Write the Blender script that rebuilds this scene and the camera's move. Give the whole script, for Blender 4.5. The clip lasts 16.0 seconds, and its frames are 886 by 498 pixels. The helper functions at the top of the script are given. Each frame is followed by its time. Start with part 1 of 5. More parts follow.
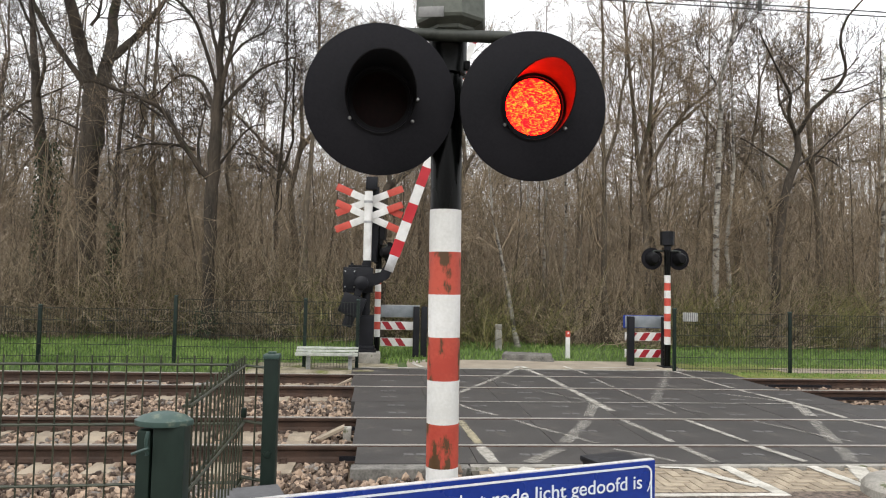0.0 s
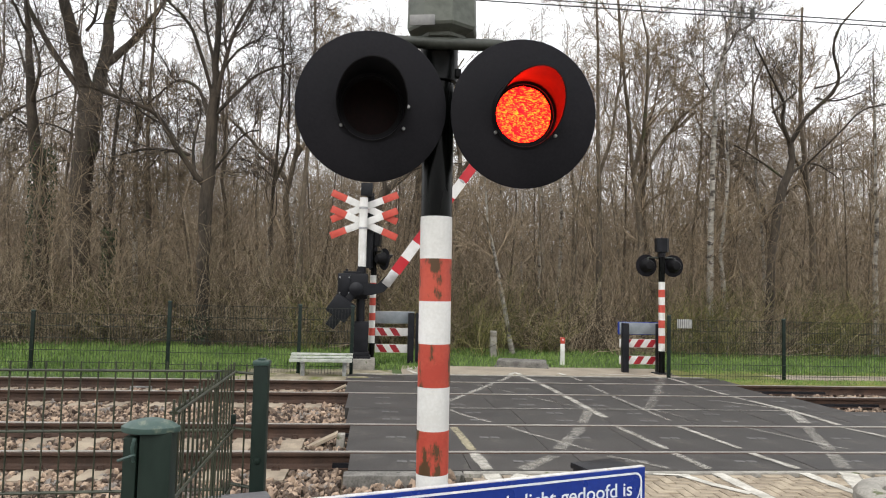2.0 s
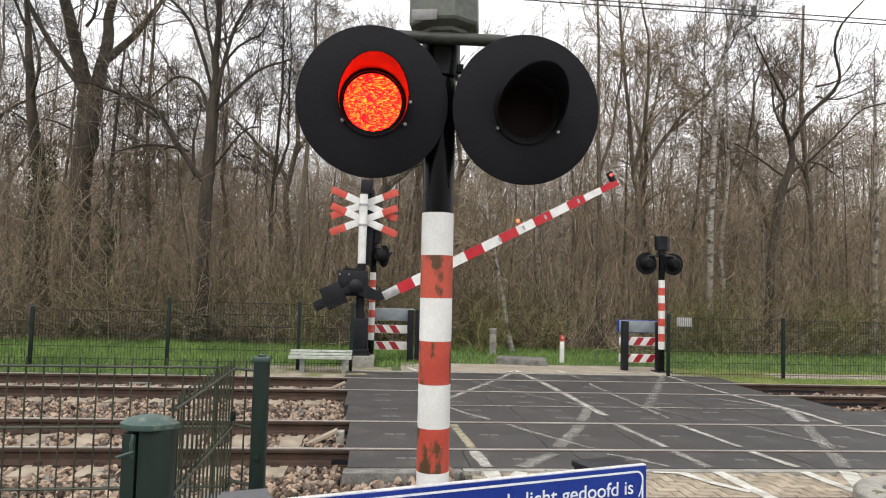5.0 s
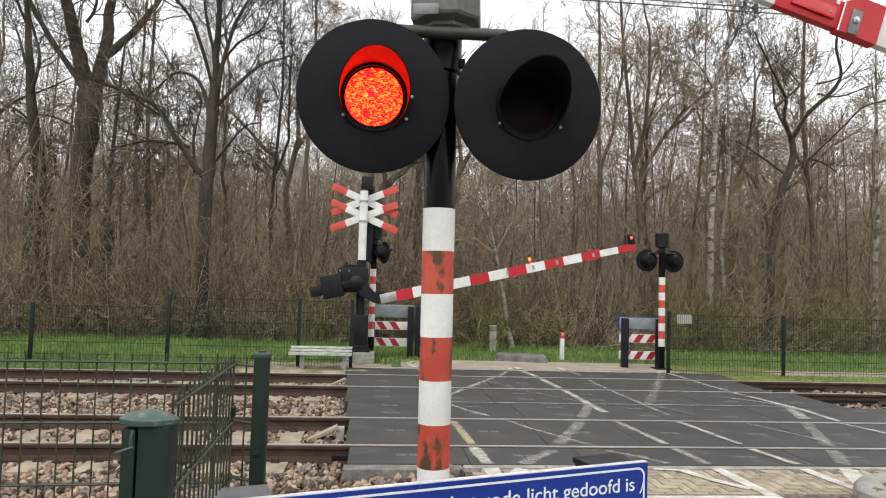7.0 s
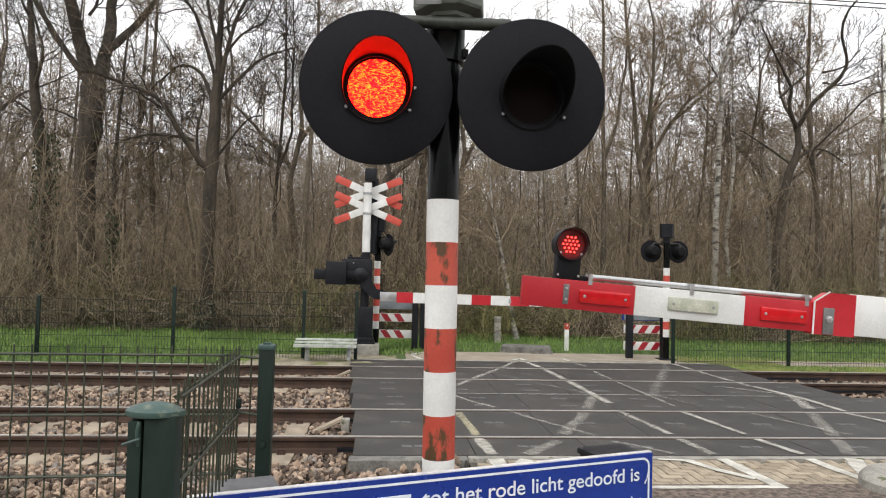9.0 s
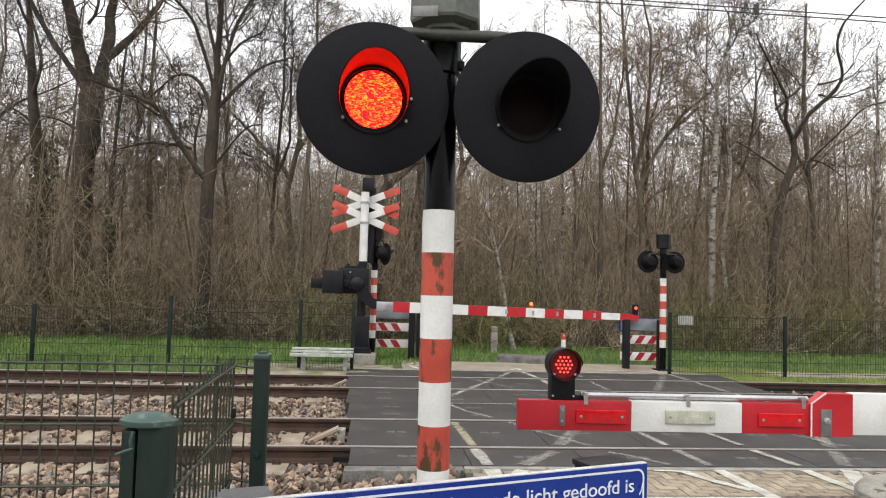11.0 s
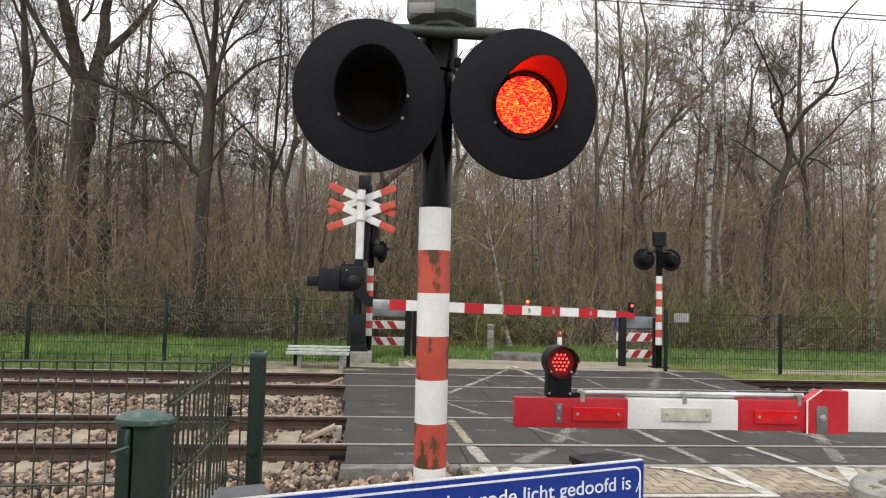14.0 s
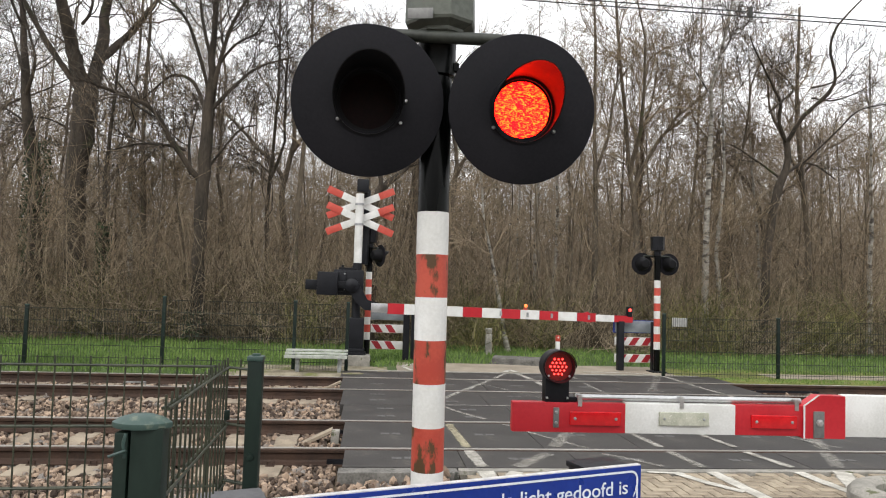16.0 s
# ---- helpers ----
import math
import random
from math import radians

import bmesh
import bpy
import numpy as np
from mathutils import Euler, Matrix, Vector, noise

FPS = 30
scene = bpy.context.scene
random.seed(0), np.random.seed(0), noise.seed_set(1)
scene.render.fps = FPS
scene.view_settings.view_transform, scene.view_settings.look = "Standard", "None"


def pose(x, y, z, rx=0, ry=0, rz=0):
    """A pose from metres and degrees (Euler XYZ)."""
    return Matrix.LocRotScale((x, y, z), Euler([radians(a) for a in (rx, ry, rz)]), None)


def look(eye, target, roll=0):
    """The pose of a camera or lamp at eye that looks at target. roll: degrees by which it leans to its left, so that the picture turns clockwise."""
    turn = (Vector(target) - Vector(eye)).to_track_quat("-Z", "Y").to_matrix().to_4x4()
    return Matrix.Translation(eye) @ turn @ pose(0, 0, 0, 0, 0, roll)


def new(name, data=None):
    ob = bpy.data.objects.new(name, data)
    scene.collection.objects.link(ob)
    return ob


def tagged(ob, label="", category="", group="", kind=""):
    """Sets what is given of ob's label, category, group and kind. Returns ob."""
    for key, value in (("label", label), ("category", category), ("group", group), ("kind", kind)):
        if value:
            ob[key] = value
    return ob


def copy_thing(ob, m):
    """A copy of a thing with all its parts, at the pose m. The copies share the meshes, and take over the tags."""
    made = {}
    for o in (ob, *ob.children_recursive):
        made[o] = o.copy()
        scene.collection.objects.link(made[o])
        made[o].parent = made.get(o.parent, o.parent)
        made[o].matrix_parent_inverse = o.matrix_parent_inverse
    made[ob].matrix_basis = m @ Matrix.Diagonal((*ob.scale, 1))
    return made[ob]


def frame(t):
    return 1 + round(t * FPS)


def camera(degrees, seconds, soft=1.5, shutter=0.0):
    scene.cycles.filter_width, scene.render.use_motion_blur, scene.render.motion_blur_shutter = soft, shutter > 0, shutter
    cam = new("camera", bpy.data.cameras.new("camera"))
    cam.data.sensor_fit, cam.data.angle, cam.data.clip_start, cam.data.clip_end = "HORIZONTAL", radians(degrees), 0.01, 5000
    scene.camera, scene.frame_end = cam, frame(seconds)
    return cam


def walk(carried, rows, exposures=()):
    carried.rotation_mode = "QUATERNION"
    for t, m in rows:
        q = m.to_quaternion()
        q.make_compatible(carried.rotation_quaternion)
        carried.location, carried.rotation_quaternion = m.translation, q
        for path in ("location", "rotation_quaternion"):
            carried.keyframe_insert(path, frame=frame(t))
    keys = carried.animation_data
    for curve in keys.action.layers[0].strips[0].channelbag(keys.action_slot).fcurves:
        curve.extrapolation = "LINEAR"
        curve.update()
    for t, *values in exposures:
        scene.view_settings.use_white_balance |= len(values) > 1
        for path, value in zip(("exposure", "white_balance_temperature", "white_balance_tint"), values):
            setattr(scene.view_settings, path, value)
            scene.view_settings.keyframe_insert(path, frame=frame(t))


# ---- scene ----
cam = camera(65.4, 16.0, 1.1)
PATH = [
    (0, (-0.0140, -0.0124, 1.7517), (0.1644, 1.9771, 1.8508), 1.27),
    (0.5, (-0.0154, -0.0149, 1.7535), (0.1633, 1.9744, 1.8570), 1.05),
    (1, (-0.0102, -0.0156, 1.7540), (0.1715, 1.9732, 1.8627), 1.01),
    (1.5, (-0.0027, -0.0212, 1.7548), (0.1874, 1.9665, 1.8674), 1.14),
    (2, (0.0025, -0.0200, 1.7538), (0.1929, 1.9675, 1.8712), 1.39),
    (2.5, (0.0022, -0.0125, 1.7549), (0.1939, 1.9750, 1.8689), 1.46),
    (3, (0.0011, -0.0125, 1.7532), (0.1965, 1.9744, 1.8712), 1.43),
    (3.5, (-0.0006, -0.0053, 1.7524), (0.1904, 1.9824, 1.8642), 1.48),
    (4, (-0.0015, -0.0054, 1.7524), (0.1872, 1.9827, 1.8607), 1.57),
    (6.5, (-0.0032, 0.0013, 1.7487), (0.1928, 1.9884, 1.8616), 1.63),
    (7, (-0.0044, 0.0064, 1.7481), (0.1872, 1.9946, 1.8489), 1.72),
    (7.5, (-0.0052, 0.0045, 1.7507), (0.1813, 1.9934, 1.8482), 1.67),
    (8, (-0.0073, 0.0067, 1.7486), (0.1730, 1.9964, 1.8408), 1.59),
    (8.5, (-0.0050, 0.0111, 1.7486), (0.1774, 2.0011, 1.8314), 1.56),
    (9, (-0.0036, 0.0083, 1.7467), (0.1769, 1.9986, 1.8235), 1.44),
    (11.5, (0.0015, -0.0003, 1.7500), (0.1898, 1.9879, 1.8573), 1.71),
    (12, (0.0008, 0.0007, 1.7496), (0.1895, 1.9890, 1.8548), 1.57),
    (12.5, (0.0003, 0.0014, 1.7502), (0.1913, 1.9895, 1.8543), 1.59),
    (13, (0.0003, 0.0044, 1.7491), (0.1964, 1.9925, 1.8446), 1.63),
    (13.5, (0.0001, 0.0082, 1.7487), (0.1989, 1.9963, 1.8371), 1.61),
    (14, (0.0003, 0.0045, 1.7488), (0.1988, 1.9922, 1.8470), 1.63),
    (14.5, (0.0022, 0.0045, 1.7496), (0.2001, 1.9917, 1.8589), 1.76),
    (15, (0.0017, 0.0029, 1.7505), (0.2011, 1.9895, 1.8672), 1.77),
    (15.5, (-0.0004, -0.0004, 1.7495), (0.2010, 1.9860, 1.8664), 1.78),
    (16, (0.0018, -0.0009, 1.7504), (0.2044, 1.9858, 1.8598), 1.77),
]
walk(cam, [(t, look(eye, target, roll)) for t, eye, target, roll in PATH], ((0, 0.35), (4, 0.37), (7, 0.34), (9, 0.29), (16, 0.28)))

# ---- world and sun ----
world = bpy.data.worlds.new("overcast_sky")
scene.world = world
world.use_nodes = True
wn = world.node_tree.nodes
wl = world.node_tree.links
wn.clear()
w_sky = wn.new("ShaderNodeTexSky")
w_sky.sky_type = "NISHITA"
w_sky.sun_disc = False
w_sky.sun_elevation = radians(48)
w_sky.sun_rotation = radians(200)
w_sky.dust_density = 4.0
w_hue = wn.new("ShaderNodeHueSaturation")
w_hue.inputs["Saturation"].default_value = 0.25
w_hue.inputs["Value"].default_value = 0.10
w_tex = wn.new("ShaderNodeTexCoord")
w_noise = wn.new("ShaderNodeTexNoise")
w_noise.inputs["Scale"].default_value = 2.2
w_noise.inputs["Detail"].default_value = 5
w_ramp = wn.new("ShaderNodeValToRGB")
w_ramp.color_ramp.elements[0].color = (0.93, 0.95, 0.98, 1)
w_ramp.color_ramp.elements[1].color = (1.08, 1.08, 1.1, 1)
w_ramp.color_ramp.elements[0].position = 0.35
w_ramp.color_ramp.elements[1].position = 0.62
w_mix = wn.new("ShaderNodeMixRGB")
w_mix.inputs["Fac"].default_value = 0.9
w_bg = wn.new("ShaderNodeBackground")
w_bg.inputs["Strength"].default_value = 1.25
w_out = wn.new("ShaderNodeOutputWorld")
wl.new(w_sky.outputs["Color"], w_hue.inputs["Color"])
wl.new(w_tex.outputs["Generated"], w_noise.inputs["Vector"])
wl.new(w_noise.outputs["Fac"], w_ramp.inputs["Fac"])
wl.new(w_hue.outputs["Color"], w_mix.inputs["Color1"])
wl.new(w_ramp.outputs["Color"], w_mix.inputs["Color2"])
wl.new(w_mix.outputs["Color"], w_bg.inputs["Color"])
wl.new(w_bg.outputs["Background"], w_out.inputs["Surface"])

sun_data = bpy.data.lights.new("sun", "SUN")
sun_data.energy = 0.9
sun_data.angle = radians(25)
sun_data.color = (1.0, 0.96, 0.9)
sun = new("sun", sun_data)
sun.matrix_world = look((-8, -14, 20), (0, 2, 0))


# ---- materials ----
def surf(name, a, b, scale=6.0, rough=0.6, metal=0.0, bump=0.2, fine=60.0, stretch=(1, 1, 1), spread=0.0, third=None, third_at=0.62, third_scale=3.0, third_stretch=(1, 1, 1), lo=0.35, hi=0.65, coat=0.0, island=False, spec=0.5):
    """Two colours mixed by coarse and fine noise, an optional third as stains, and fine relief."""
    m = bpy.data.materials.new(name)
    m.use_nodes = True
    n, l = m.node_tree.nodes, m.node_tree.links
    p = n["Principled BSDF"]
    p.inputs["Metallic"].default_value = metal
    p.inputs["Coat Weight"].default_value = coat
    p.inputs["Specular IOR Level"].default_value = spec
    tc = n.new("ShaderNodeTexCoord")
    mp = n.new("ShaderNodeMapping")
    mp.inputs["Scale"].default_value = stretch
    l.new(tc.outputs["Object"], mp.inputs["Vector"])
    c = n.new("ShaderNodeTexNoise")
    c.inputs["Scale"].default_value = scale
    c.inputs["Detail"].default_value = 5
    l.new(mp.outputs["Vector"], c.inputs["Vector"])
    f = n.new("ShaderNodeTexNoise")
    f.inputs["Scale"].default_value = fine
    f.inputs["Detail"].default_value = 3
    l.new(mp.outputs["Vector"], f.inputs["Vector"])
    add = n.new("ShaderNodeMath")
    add.operation = "MULTIPLY_ADD"
    l.new(f.outputs["Fac"], add.inputs[0])
    add.inputs[1].default_value = 0.45
    l.new(c.outputs["Fac"], add.inputs[2])
    sub = n.new("ShaderNodeMath")
    sub.operation = "SUBTRACT"
    l.new(add.outputs[0], sub.inputs[0])
    sub.inputs[1].default_value = 0.225
    last = sub
    if spread:
        oi = n.new("ShaderNodeNewGeometry" if island else "ShaderNodeObjectInfo")
        ra = n.new("ShaderNodeMath")
        ra.operation = "MULTIPLY_ADD"
        l.new(oi.outputs["Random Per Island" if island else "Random"], ra.inputs[0])
        ra.inputs[1].default_value = spread
        l.new(sub.outputs[0], ra.inputs[2])
        rs = n.new("ShaderNodeMath")
        rs.operation = "SUBTRACT"
        l.new(ra.outputs[0], rs.inputs[0])
        rs.inputs[1].default_value = spread / 2
        last = rs
    r = n.new("ShaderNodeValToRGB")
    r.color_ramp.elements[0].position, r.color_ramp.elements[1].position = lo, hi
    r.color_ramp.elements[0].color, r.color_ramp.elements[1].color = (*a, 1), (*b, 1)
    l.new(last.outputs[0], r.inputs["Fac"])
    col = r.outputs["Color"]
    if third:
        m3 = n.new("ShaderNodeMapping")
        m3.inputs["Scale"].default_value = third_stretch
        l.new(tc.outputs["Object"], m3.inputs["Vector"])
        s = n.new("ShaderNodeTexNoise")
        s.inputs["Scale"].default_value = third_scale
        s.inputs["Detail"].default_value = 6
        s.inputs["Roughness"].default_value = 0.65
        l.new(m3.outputs["Vector"], s.inputs["Vector"])
        k = n.new("ShaderNodeValToRGB")
        k.color_ramp.elements[0].position, k.color_ramp.elements[1].position = third_at, third_at + 0.06
        l.new(s.outputs["Fac"], k.inputs["Fac"])
        mx = n.new("ShaderNodeMixRGB")
        l.new(k.outputs["Color"], mx.inputs["Fac"])
        l.new(col, mx.inputs["Color1"])
        mx.inputs["Color2"].default_value = (*third, 1)
        col = mx.outputs["Color"]
    l.new(col, p.inputs["Base Color"])
    rr = n.new("ShaderNodeMath")
    rr.operation = "MULTIPLY_ADD"
    l.new(c.outputs["Fac"], rr.inputs[0])
    rr.inputs[1].default_value = 0.3
    rr.inputs[2].default_value = rough - 0.15
    l.new(rr.outputs[0], p.inputs["Roughness"])
    if bump:
        bp = n.new("ShaderNodeBump")
        bp.inputs["Strength"].default_value = bump
        bp.inputs["Distance"].default_value = 0.02
        l.new(add.outputs[0], bp.inputs["Height"])
        l.new(bp.outputs["Normal"], p.inputs["Normal"])
    return m


def glow(name, deep, hot, scale, strength, stretch=(1, 1, 1), turn=0.0, lo=0.4, hi=0.62):
    """A light-giving surface with a grain of hot spots."""
    m = bpy.data.materials.new(name)
    m.use_nodes = True
    n, l = m.node_tree.nodes, m.node_tree.links
    p = n["Principled BSDF"]
    tc = n.new("ShaderNodeTexCoord")
    mp = n.new("ShaderNodeMapping")
    mp.inputs["Scale"].default_value = stretch
    mp.inputs["Rotation"].default_value = (0, radians(turn), 0)
    c = n.new("ShaderNodeTexNoise")
    c.inputs["Scale"].default_value = scale
    c.inputs["Detail"].default_value = 4
    c.inputs["Distortion"].default_value = 1.2
    r = n.new("ShaderNodeValToRGB")
    r.color_ramp.elements[0].position, r.color_ramp.elements[1].position = lo, hi
    r.color_ramp.elements[0].color, r.color_ramp.elements[1].color = (*deep, 1), (*hot, 1)
    l.new(tc.outputs["Object"], mp.inputs["Vector"])
    l.new(mp.outputs["Vector"], c.inputs["Vector"])
    l.new(c.outputs["Fac"], r.inputs["Fac"])
    l.new(r.outputs["Color"], p.inputs["Emission Color"])
    p.inputs["Emission Strength"].default_value = strength
    p.inputs["Base Color"].default_value = (0.25, 0.01, 0.01, 1)
    p.inputs["Roughness"].default_value = 0.2
    return m


M_BLACK = surf("black_paint", (0.0045, 0.005, 0.0075), (0.011, 0.012, 0.016), 5, 0.5, 0, 0.06, 80, spec=0.3)
M_DISC = surf("matt_black_shield", (0.009, 0.009, 0.0115), (0.014, 0.0135, 0.0165), 4, 0.75, 0, 0.03, 120, spec=0.18)
M_HOOD = surf("hood_black", (0.006, 0.006, 0.007), (0.01, 0.01, 0.011), 8, 0.6, 0, 0.03, 90, spec=0.15)
M_POLEBLACK = surf("pole_black_gloss", (0.002, 0.0025, 0.0025), (0.006, 0.007, 0.005), 4, 0.3, 0, 0.05, 60, (1, 1, 0.15), third=(0.02, 0.026, 0.014), third_at=0.63, third_scale=9, third_stretch=(1, 1, 0.15), spec=0.18)
M_WHITE = surf("white_paint", (0.66, 0.66, 0.63), (0.8, 0.8, 0.78), 5, 0.45, 0, 0.03, 90, third=(0.55, 0.54, 0.49), third_at=0.7, third_scale=14)
M_RED = surf("red_paint", (0.44, 0.03, 0.025), (0.56, 0.05, 0.035), 5, 0.45, 0, 0.04, 90)
M_REDRUST = surf("red_paint_rusted", (0.42, 0.055, 0.035), (0.52, 0.085, 0.05), 9, 0.5, 0, 0.08, 90, third=(0.085, 0.045, 0.018), third_at=0.505, third_scale=6.5, third_stretch=(2.4, 2.4, 0.9))
M_REDFAR = surf("red_film", (0.5, 0.06, 0.04), (0.6, 0.09, 0.06), 5, 0.5, 0, 0.02, 60)
M_STRIPERED = surf("dark_red_film", (0.3, 0.012, 0.02), (0.4, 0.02, 0.03), 5, 0.5, 0, 0.02, 60)
M_BOOMRED = surf("boom_red", (0.44, 0.012, 0.022), (0.52, 0.02, 0.03), 4, 0.4, 0, 0.02, 60)
M_REFRED = surf("red_reflector", (0.55, 0.004, 0.01), (0.66, 0.008, 0.014), 30, 0.2, 0, 0.03, 200, coat=0.6)
M_REFWHITE = surf("white_reflector", (0.42, 0.43, 0.34), (0.6, 0.6, 0.5), 16, 0.22, 0, 0.05, 160, coat=0.5, third=(0.75, 0.75, 0.68), third_at=0.6, third_scale=40)
M_ALU = surf("aluminium", (0.5, 0.5, 0.5), (0.68, 0.68, 0.68), 6, 0.35, 0.85, 0.03, 80)
M_STEEL = surf("galvanised_steel", (0.3, 0.31, 0.31), (0.45, 0.46, 0.46), 12, 0.5, 0.6, 0.05, 60)
M_BENCH = surf("weathered_pale_bench", (0.34, 0.36, 0.32), (0.52, 0.54, 0.49), 7, 0.6, 0, 0.08, 60, third=(0.2, 0.24, 0.15), third_at=0.6, third_scale=6)
M_PLATE = surf("grey_plate", (0.16, 0.16, 0.16), (0.24, 0.24, 0.23), 9, 0.5, 0.4, 0.04, 60)
M_GREENBOX = surf("weathered_grey_green_housing", (0.07, 0.08, 0.065), (0.13, 0.14, 0.12), 6, 0.6, 0.2, 0.08, 50, third=(0.05, 0.06, 0.03), third_at=0.6, third_scale=8)
M_LID = surf("pale_grey_strip", (0.35, 0.36, 0.34), (0.5, 0.5, 0.48), 12, 0.6, 0, 0.05, 60)
M_BAR = surf("bar_paint_dark_green", (0.02, 0.024, 0.02), (0.05, 0.055, 0.045), 8, 0.5, 0.1, 0.08, 60)
M_GREEN = surf("dark_green_coating", (0.004, 0.011, 0.008), (0.01, 0.022, 0.016), 5, 0.5, 0, 0.05, 60, (1, 1, 0.3), spec=0.3, third=(0.03, 0.04, 0.022), third_at=0.62, third_scale=9, third_stretch=(1, 1, 0.3))
M_GREENCAP = surf("green_plastic_cap", (0.03, 0.06, 0.052), (0.05, 0.09, 0.078), 6, 0.45, 0, 0.05, 70, third=(0.14, 0.17, 0.13), third_at=0.64, third_scale=14)
M_WIRE = surf("green_coated_wire", (0.02, 0.026, 0.015), (0.05, 0.055, 0.032), 7, 0.5, 0, 0.0, 60)
M_WIREFAR = surf("green_grey_wire", (0.014, 0.02, 0.015), (0.03, 0.036, 0.027), 4, 0.6, 0, 0.0, 30)
M_RUBBER = surf("deck_rubber", (0.028, 0.0255, 0.0235), (0.05, 0.045, 0.041), 1.6, 0.62, 0, 0.14, 70, spread=0.12, third=(0.075, 0.067, 0.057), third_at=0.58, third_scale=2.2)
M_SOCKET = surf("socket_grey", (0.075, 0.072, 0.07), (0.14, 0.135, 0.13), 30, 0.7, 0, 0.05, 60)
M_RAIL = surf("rusty_rail", (0.035, 0.02, 0.013), (0.075, 0.042, 0.028), 3, 0.75, 0.2, 0.15, 50)
M_RAILTOP = surf("worn_rail_head", (0.4, 0.37, 0.34), (0.55, 0.52, 0.48), 3, 0.4, 0.5, 0.03, 40, (0.2, 1, 1))
M_SLEEPER = surf("concrete_sleeper", (0.21, 0.17, 0.125), (0.35, 0.29, 0.215), 5, 0.85, 0, 0.2, 60, spread=0.2)
M_CONC = surf("concrete", (0.2, 0.19, 0.165), (0.36, 0.34, 0.3), 5, 0.85, 0, 0.25, 50, third=(0.11, 0.12, 0.06), third_at=0.6, third_scale=5)
M_CONCDARK = surf("dirty_concrete", (0.1, 0.095, 0.085), (0.22, 0.21, 0.19), 5, 0.9, 0, 0.3, 40, third=(0.05, 0.05, 0.04), third_at=0.58, third_scale=6)
M_STONE = surf("ballast_stone", (0.05, 0.033, 0.024), (0.44, 0.325, 0.235), 5, 0.88, 0, 0.35, 45, spread=0.8, island=True, lo=0.2, hi=0.85, third=(0.22, 0.2, 0.18), third_at=0.57, third_scale=4)
M_BED = surf("ballast_bed", (0.05, 0.038, 0.03), (0.2, 0.155, 0.125), 18, 0.95, 0, 0.6, 60)
M_BRICK = surf("paving_brick", (0.24, 0.195, 0.14), (0.4, 0.335, 0.245), 6, 0.85, 0, 0.2, 60, spread=0.3)
M_JOINT = surf("paving_joint_sand", (0.05, 0.044, 0.033), (0.12, 0.105, 0.08), 9, 0.95, 0, 0.3, 60)
M_BRICKFAR = surf("far_paving", (0.26, 0.22, 0.17), (0.36, 0.31, 0.24), 2, 0.9, 0, 0.25, 30)
M_LINE = surf("worn_road_paint", (0.42, 0.395, 0.34), (0.68, 0.65, 0.58), 3.2, 0.7, 0, 0.1, 55)
M_LINEBRICK = surf("white_road_paint", (0.36, 0.34, 0.29), (0.64, 0.615, 0.55), 5, 0.65, 0, 0.1, 60)
M_LINEYELLOW = surf("yellowed_road_paint", (0.33, 0.29, 0.19), (0.55, 0.49, 0.33), 5, 0.7, 0, 0.1, 60)
M_FOREST = surf("leaf_litter", (0.09, 0.066, 0.042), (0.2, 0.15, 0.1), 1.2, 0.95, 0, 0.6, 22, third=(0.05, 0.065, 0.02), third_at=0.6, third_scale=0.6)
M_TURF = surf("turf", (0.035, 0.06, 0.014), (0.075, 0.12, 0.03), 0.9, 0.95, 0, 0.5, 30, third=(0.12, 0.1, 0.05), third_at=0.62, third_scale=0.9)
M_MOSSTURF = surf("moss_and_short_grass", (0.09, 0.105, 0.02), (0.19, 0.2, 0.05), 1.4, 0.95, 0, 0.5, 30, third=(0.16, 0.13, 0.065), third_at=0.6, third_scale=1.2)
M_MOSSY = surf("mossy_gravel", (0.16, 0.14, 0.09), (0.33, 0.29, 0.21), 3, 0.95, 0, 0.5, 40, third=(0.13, 0.14, 0.04), third_at=0.52, third_scale=1.6)
M_BLADE = surf("grass_blades", (0.08, 0.15, 0.025), (0.2, 0.3, 0.07), 0.7, 0.7, 0, 0.0, 8, spread=0.5, island=True)
M_BARK = surf("grey_brown_bark", (0.06, 0.048, 0.035), (0.16, 0.13, 0.095), 3, 0.92, 0, 0.7, 22, (1, 1, 0.25), third=(0.09, 0.095, 0.045), third_at=0.62, third_scale=1.5, spread=0.25)
M_BARKDARK = surf("dark_oak_bark", (0.026, 0.021, 0.015), (0.078, 0.061, 0.045), 3, 0.92, 0, 0.9, 22, (1, 1, 0.25), third=(0.05, 0.055, 0.024), third_at=0.6, third_scale=1.5)
M_BIRCH = surf("birch_bark", (0.2, 0.185, 0.155), (0.4, 0.375, 0.33), 3, 0.75, 0, 0.3, 18, (1, 1, 3.5), third=(0.06, 0.05, 0.042), third_at=0.52, third_scale=2.4, third_stretch=(1, 1, 2.2))
M_TWIG = surf("brown_twigs", (0.125, 0.094, 0.06), (0.32, 0.25, 0.168), 0.8, 0.9, 0, 0.0, 6, spread=0.7, island=True)
M_TWIGDARK = surf("dark_oak_twigs", (0.035, 0.029, 0.023), (0.105, 0.085, 0.066), 0.8, 0.9, 0, 0.0, 6, spread=0.6, island=True)
# paler and greyer than M_TWIG: distance haze put into the colour
M_TWIGFAR = surf("hazed_twigs", (0.15, 0.118, 0.083), (0.34, 0.28, 0.21), 0.35, 0.95, 0, 0.0, 3, spread=0.6, island=True)
M_SHRUB = surf("bramble_stems", (0.075, 0.057, 0.036), (0.4, 0.325, 0.225), 0.8, 0.9, 0, 0.0, 6, spread=0.95, island=True)
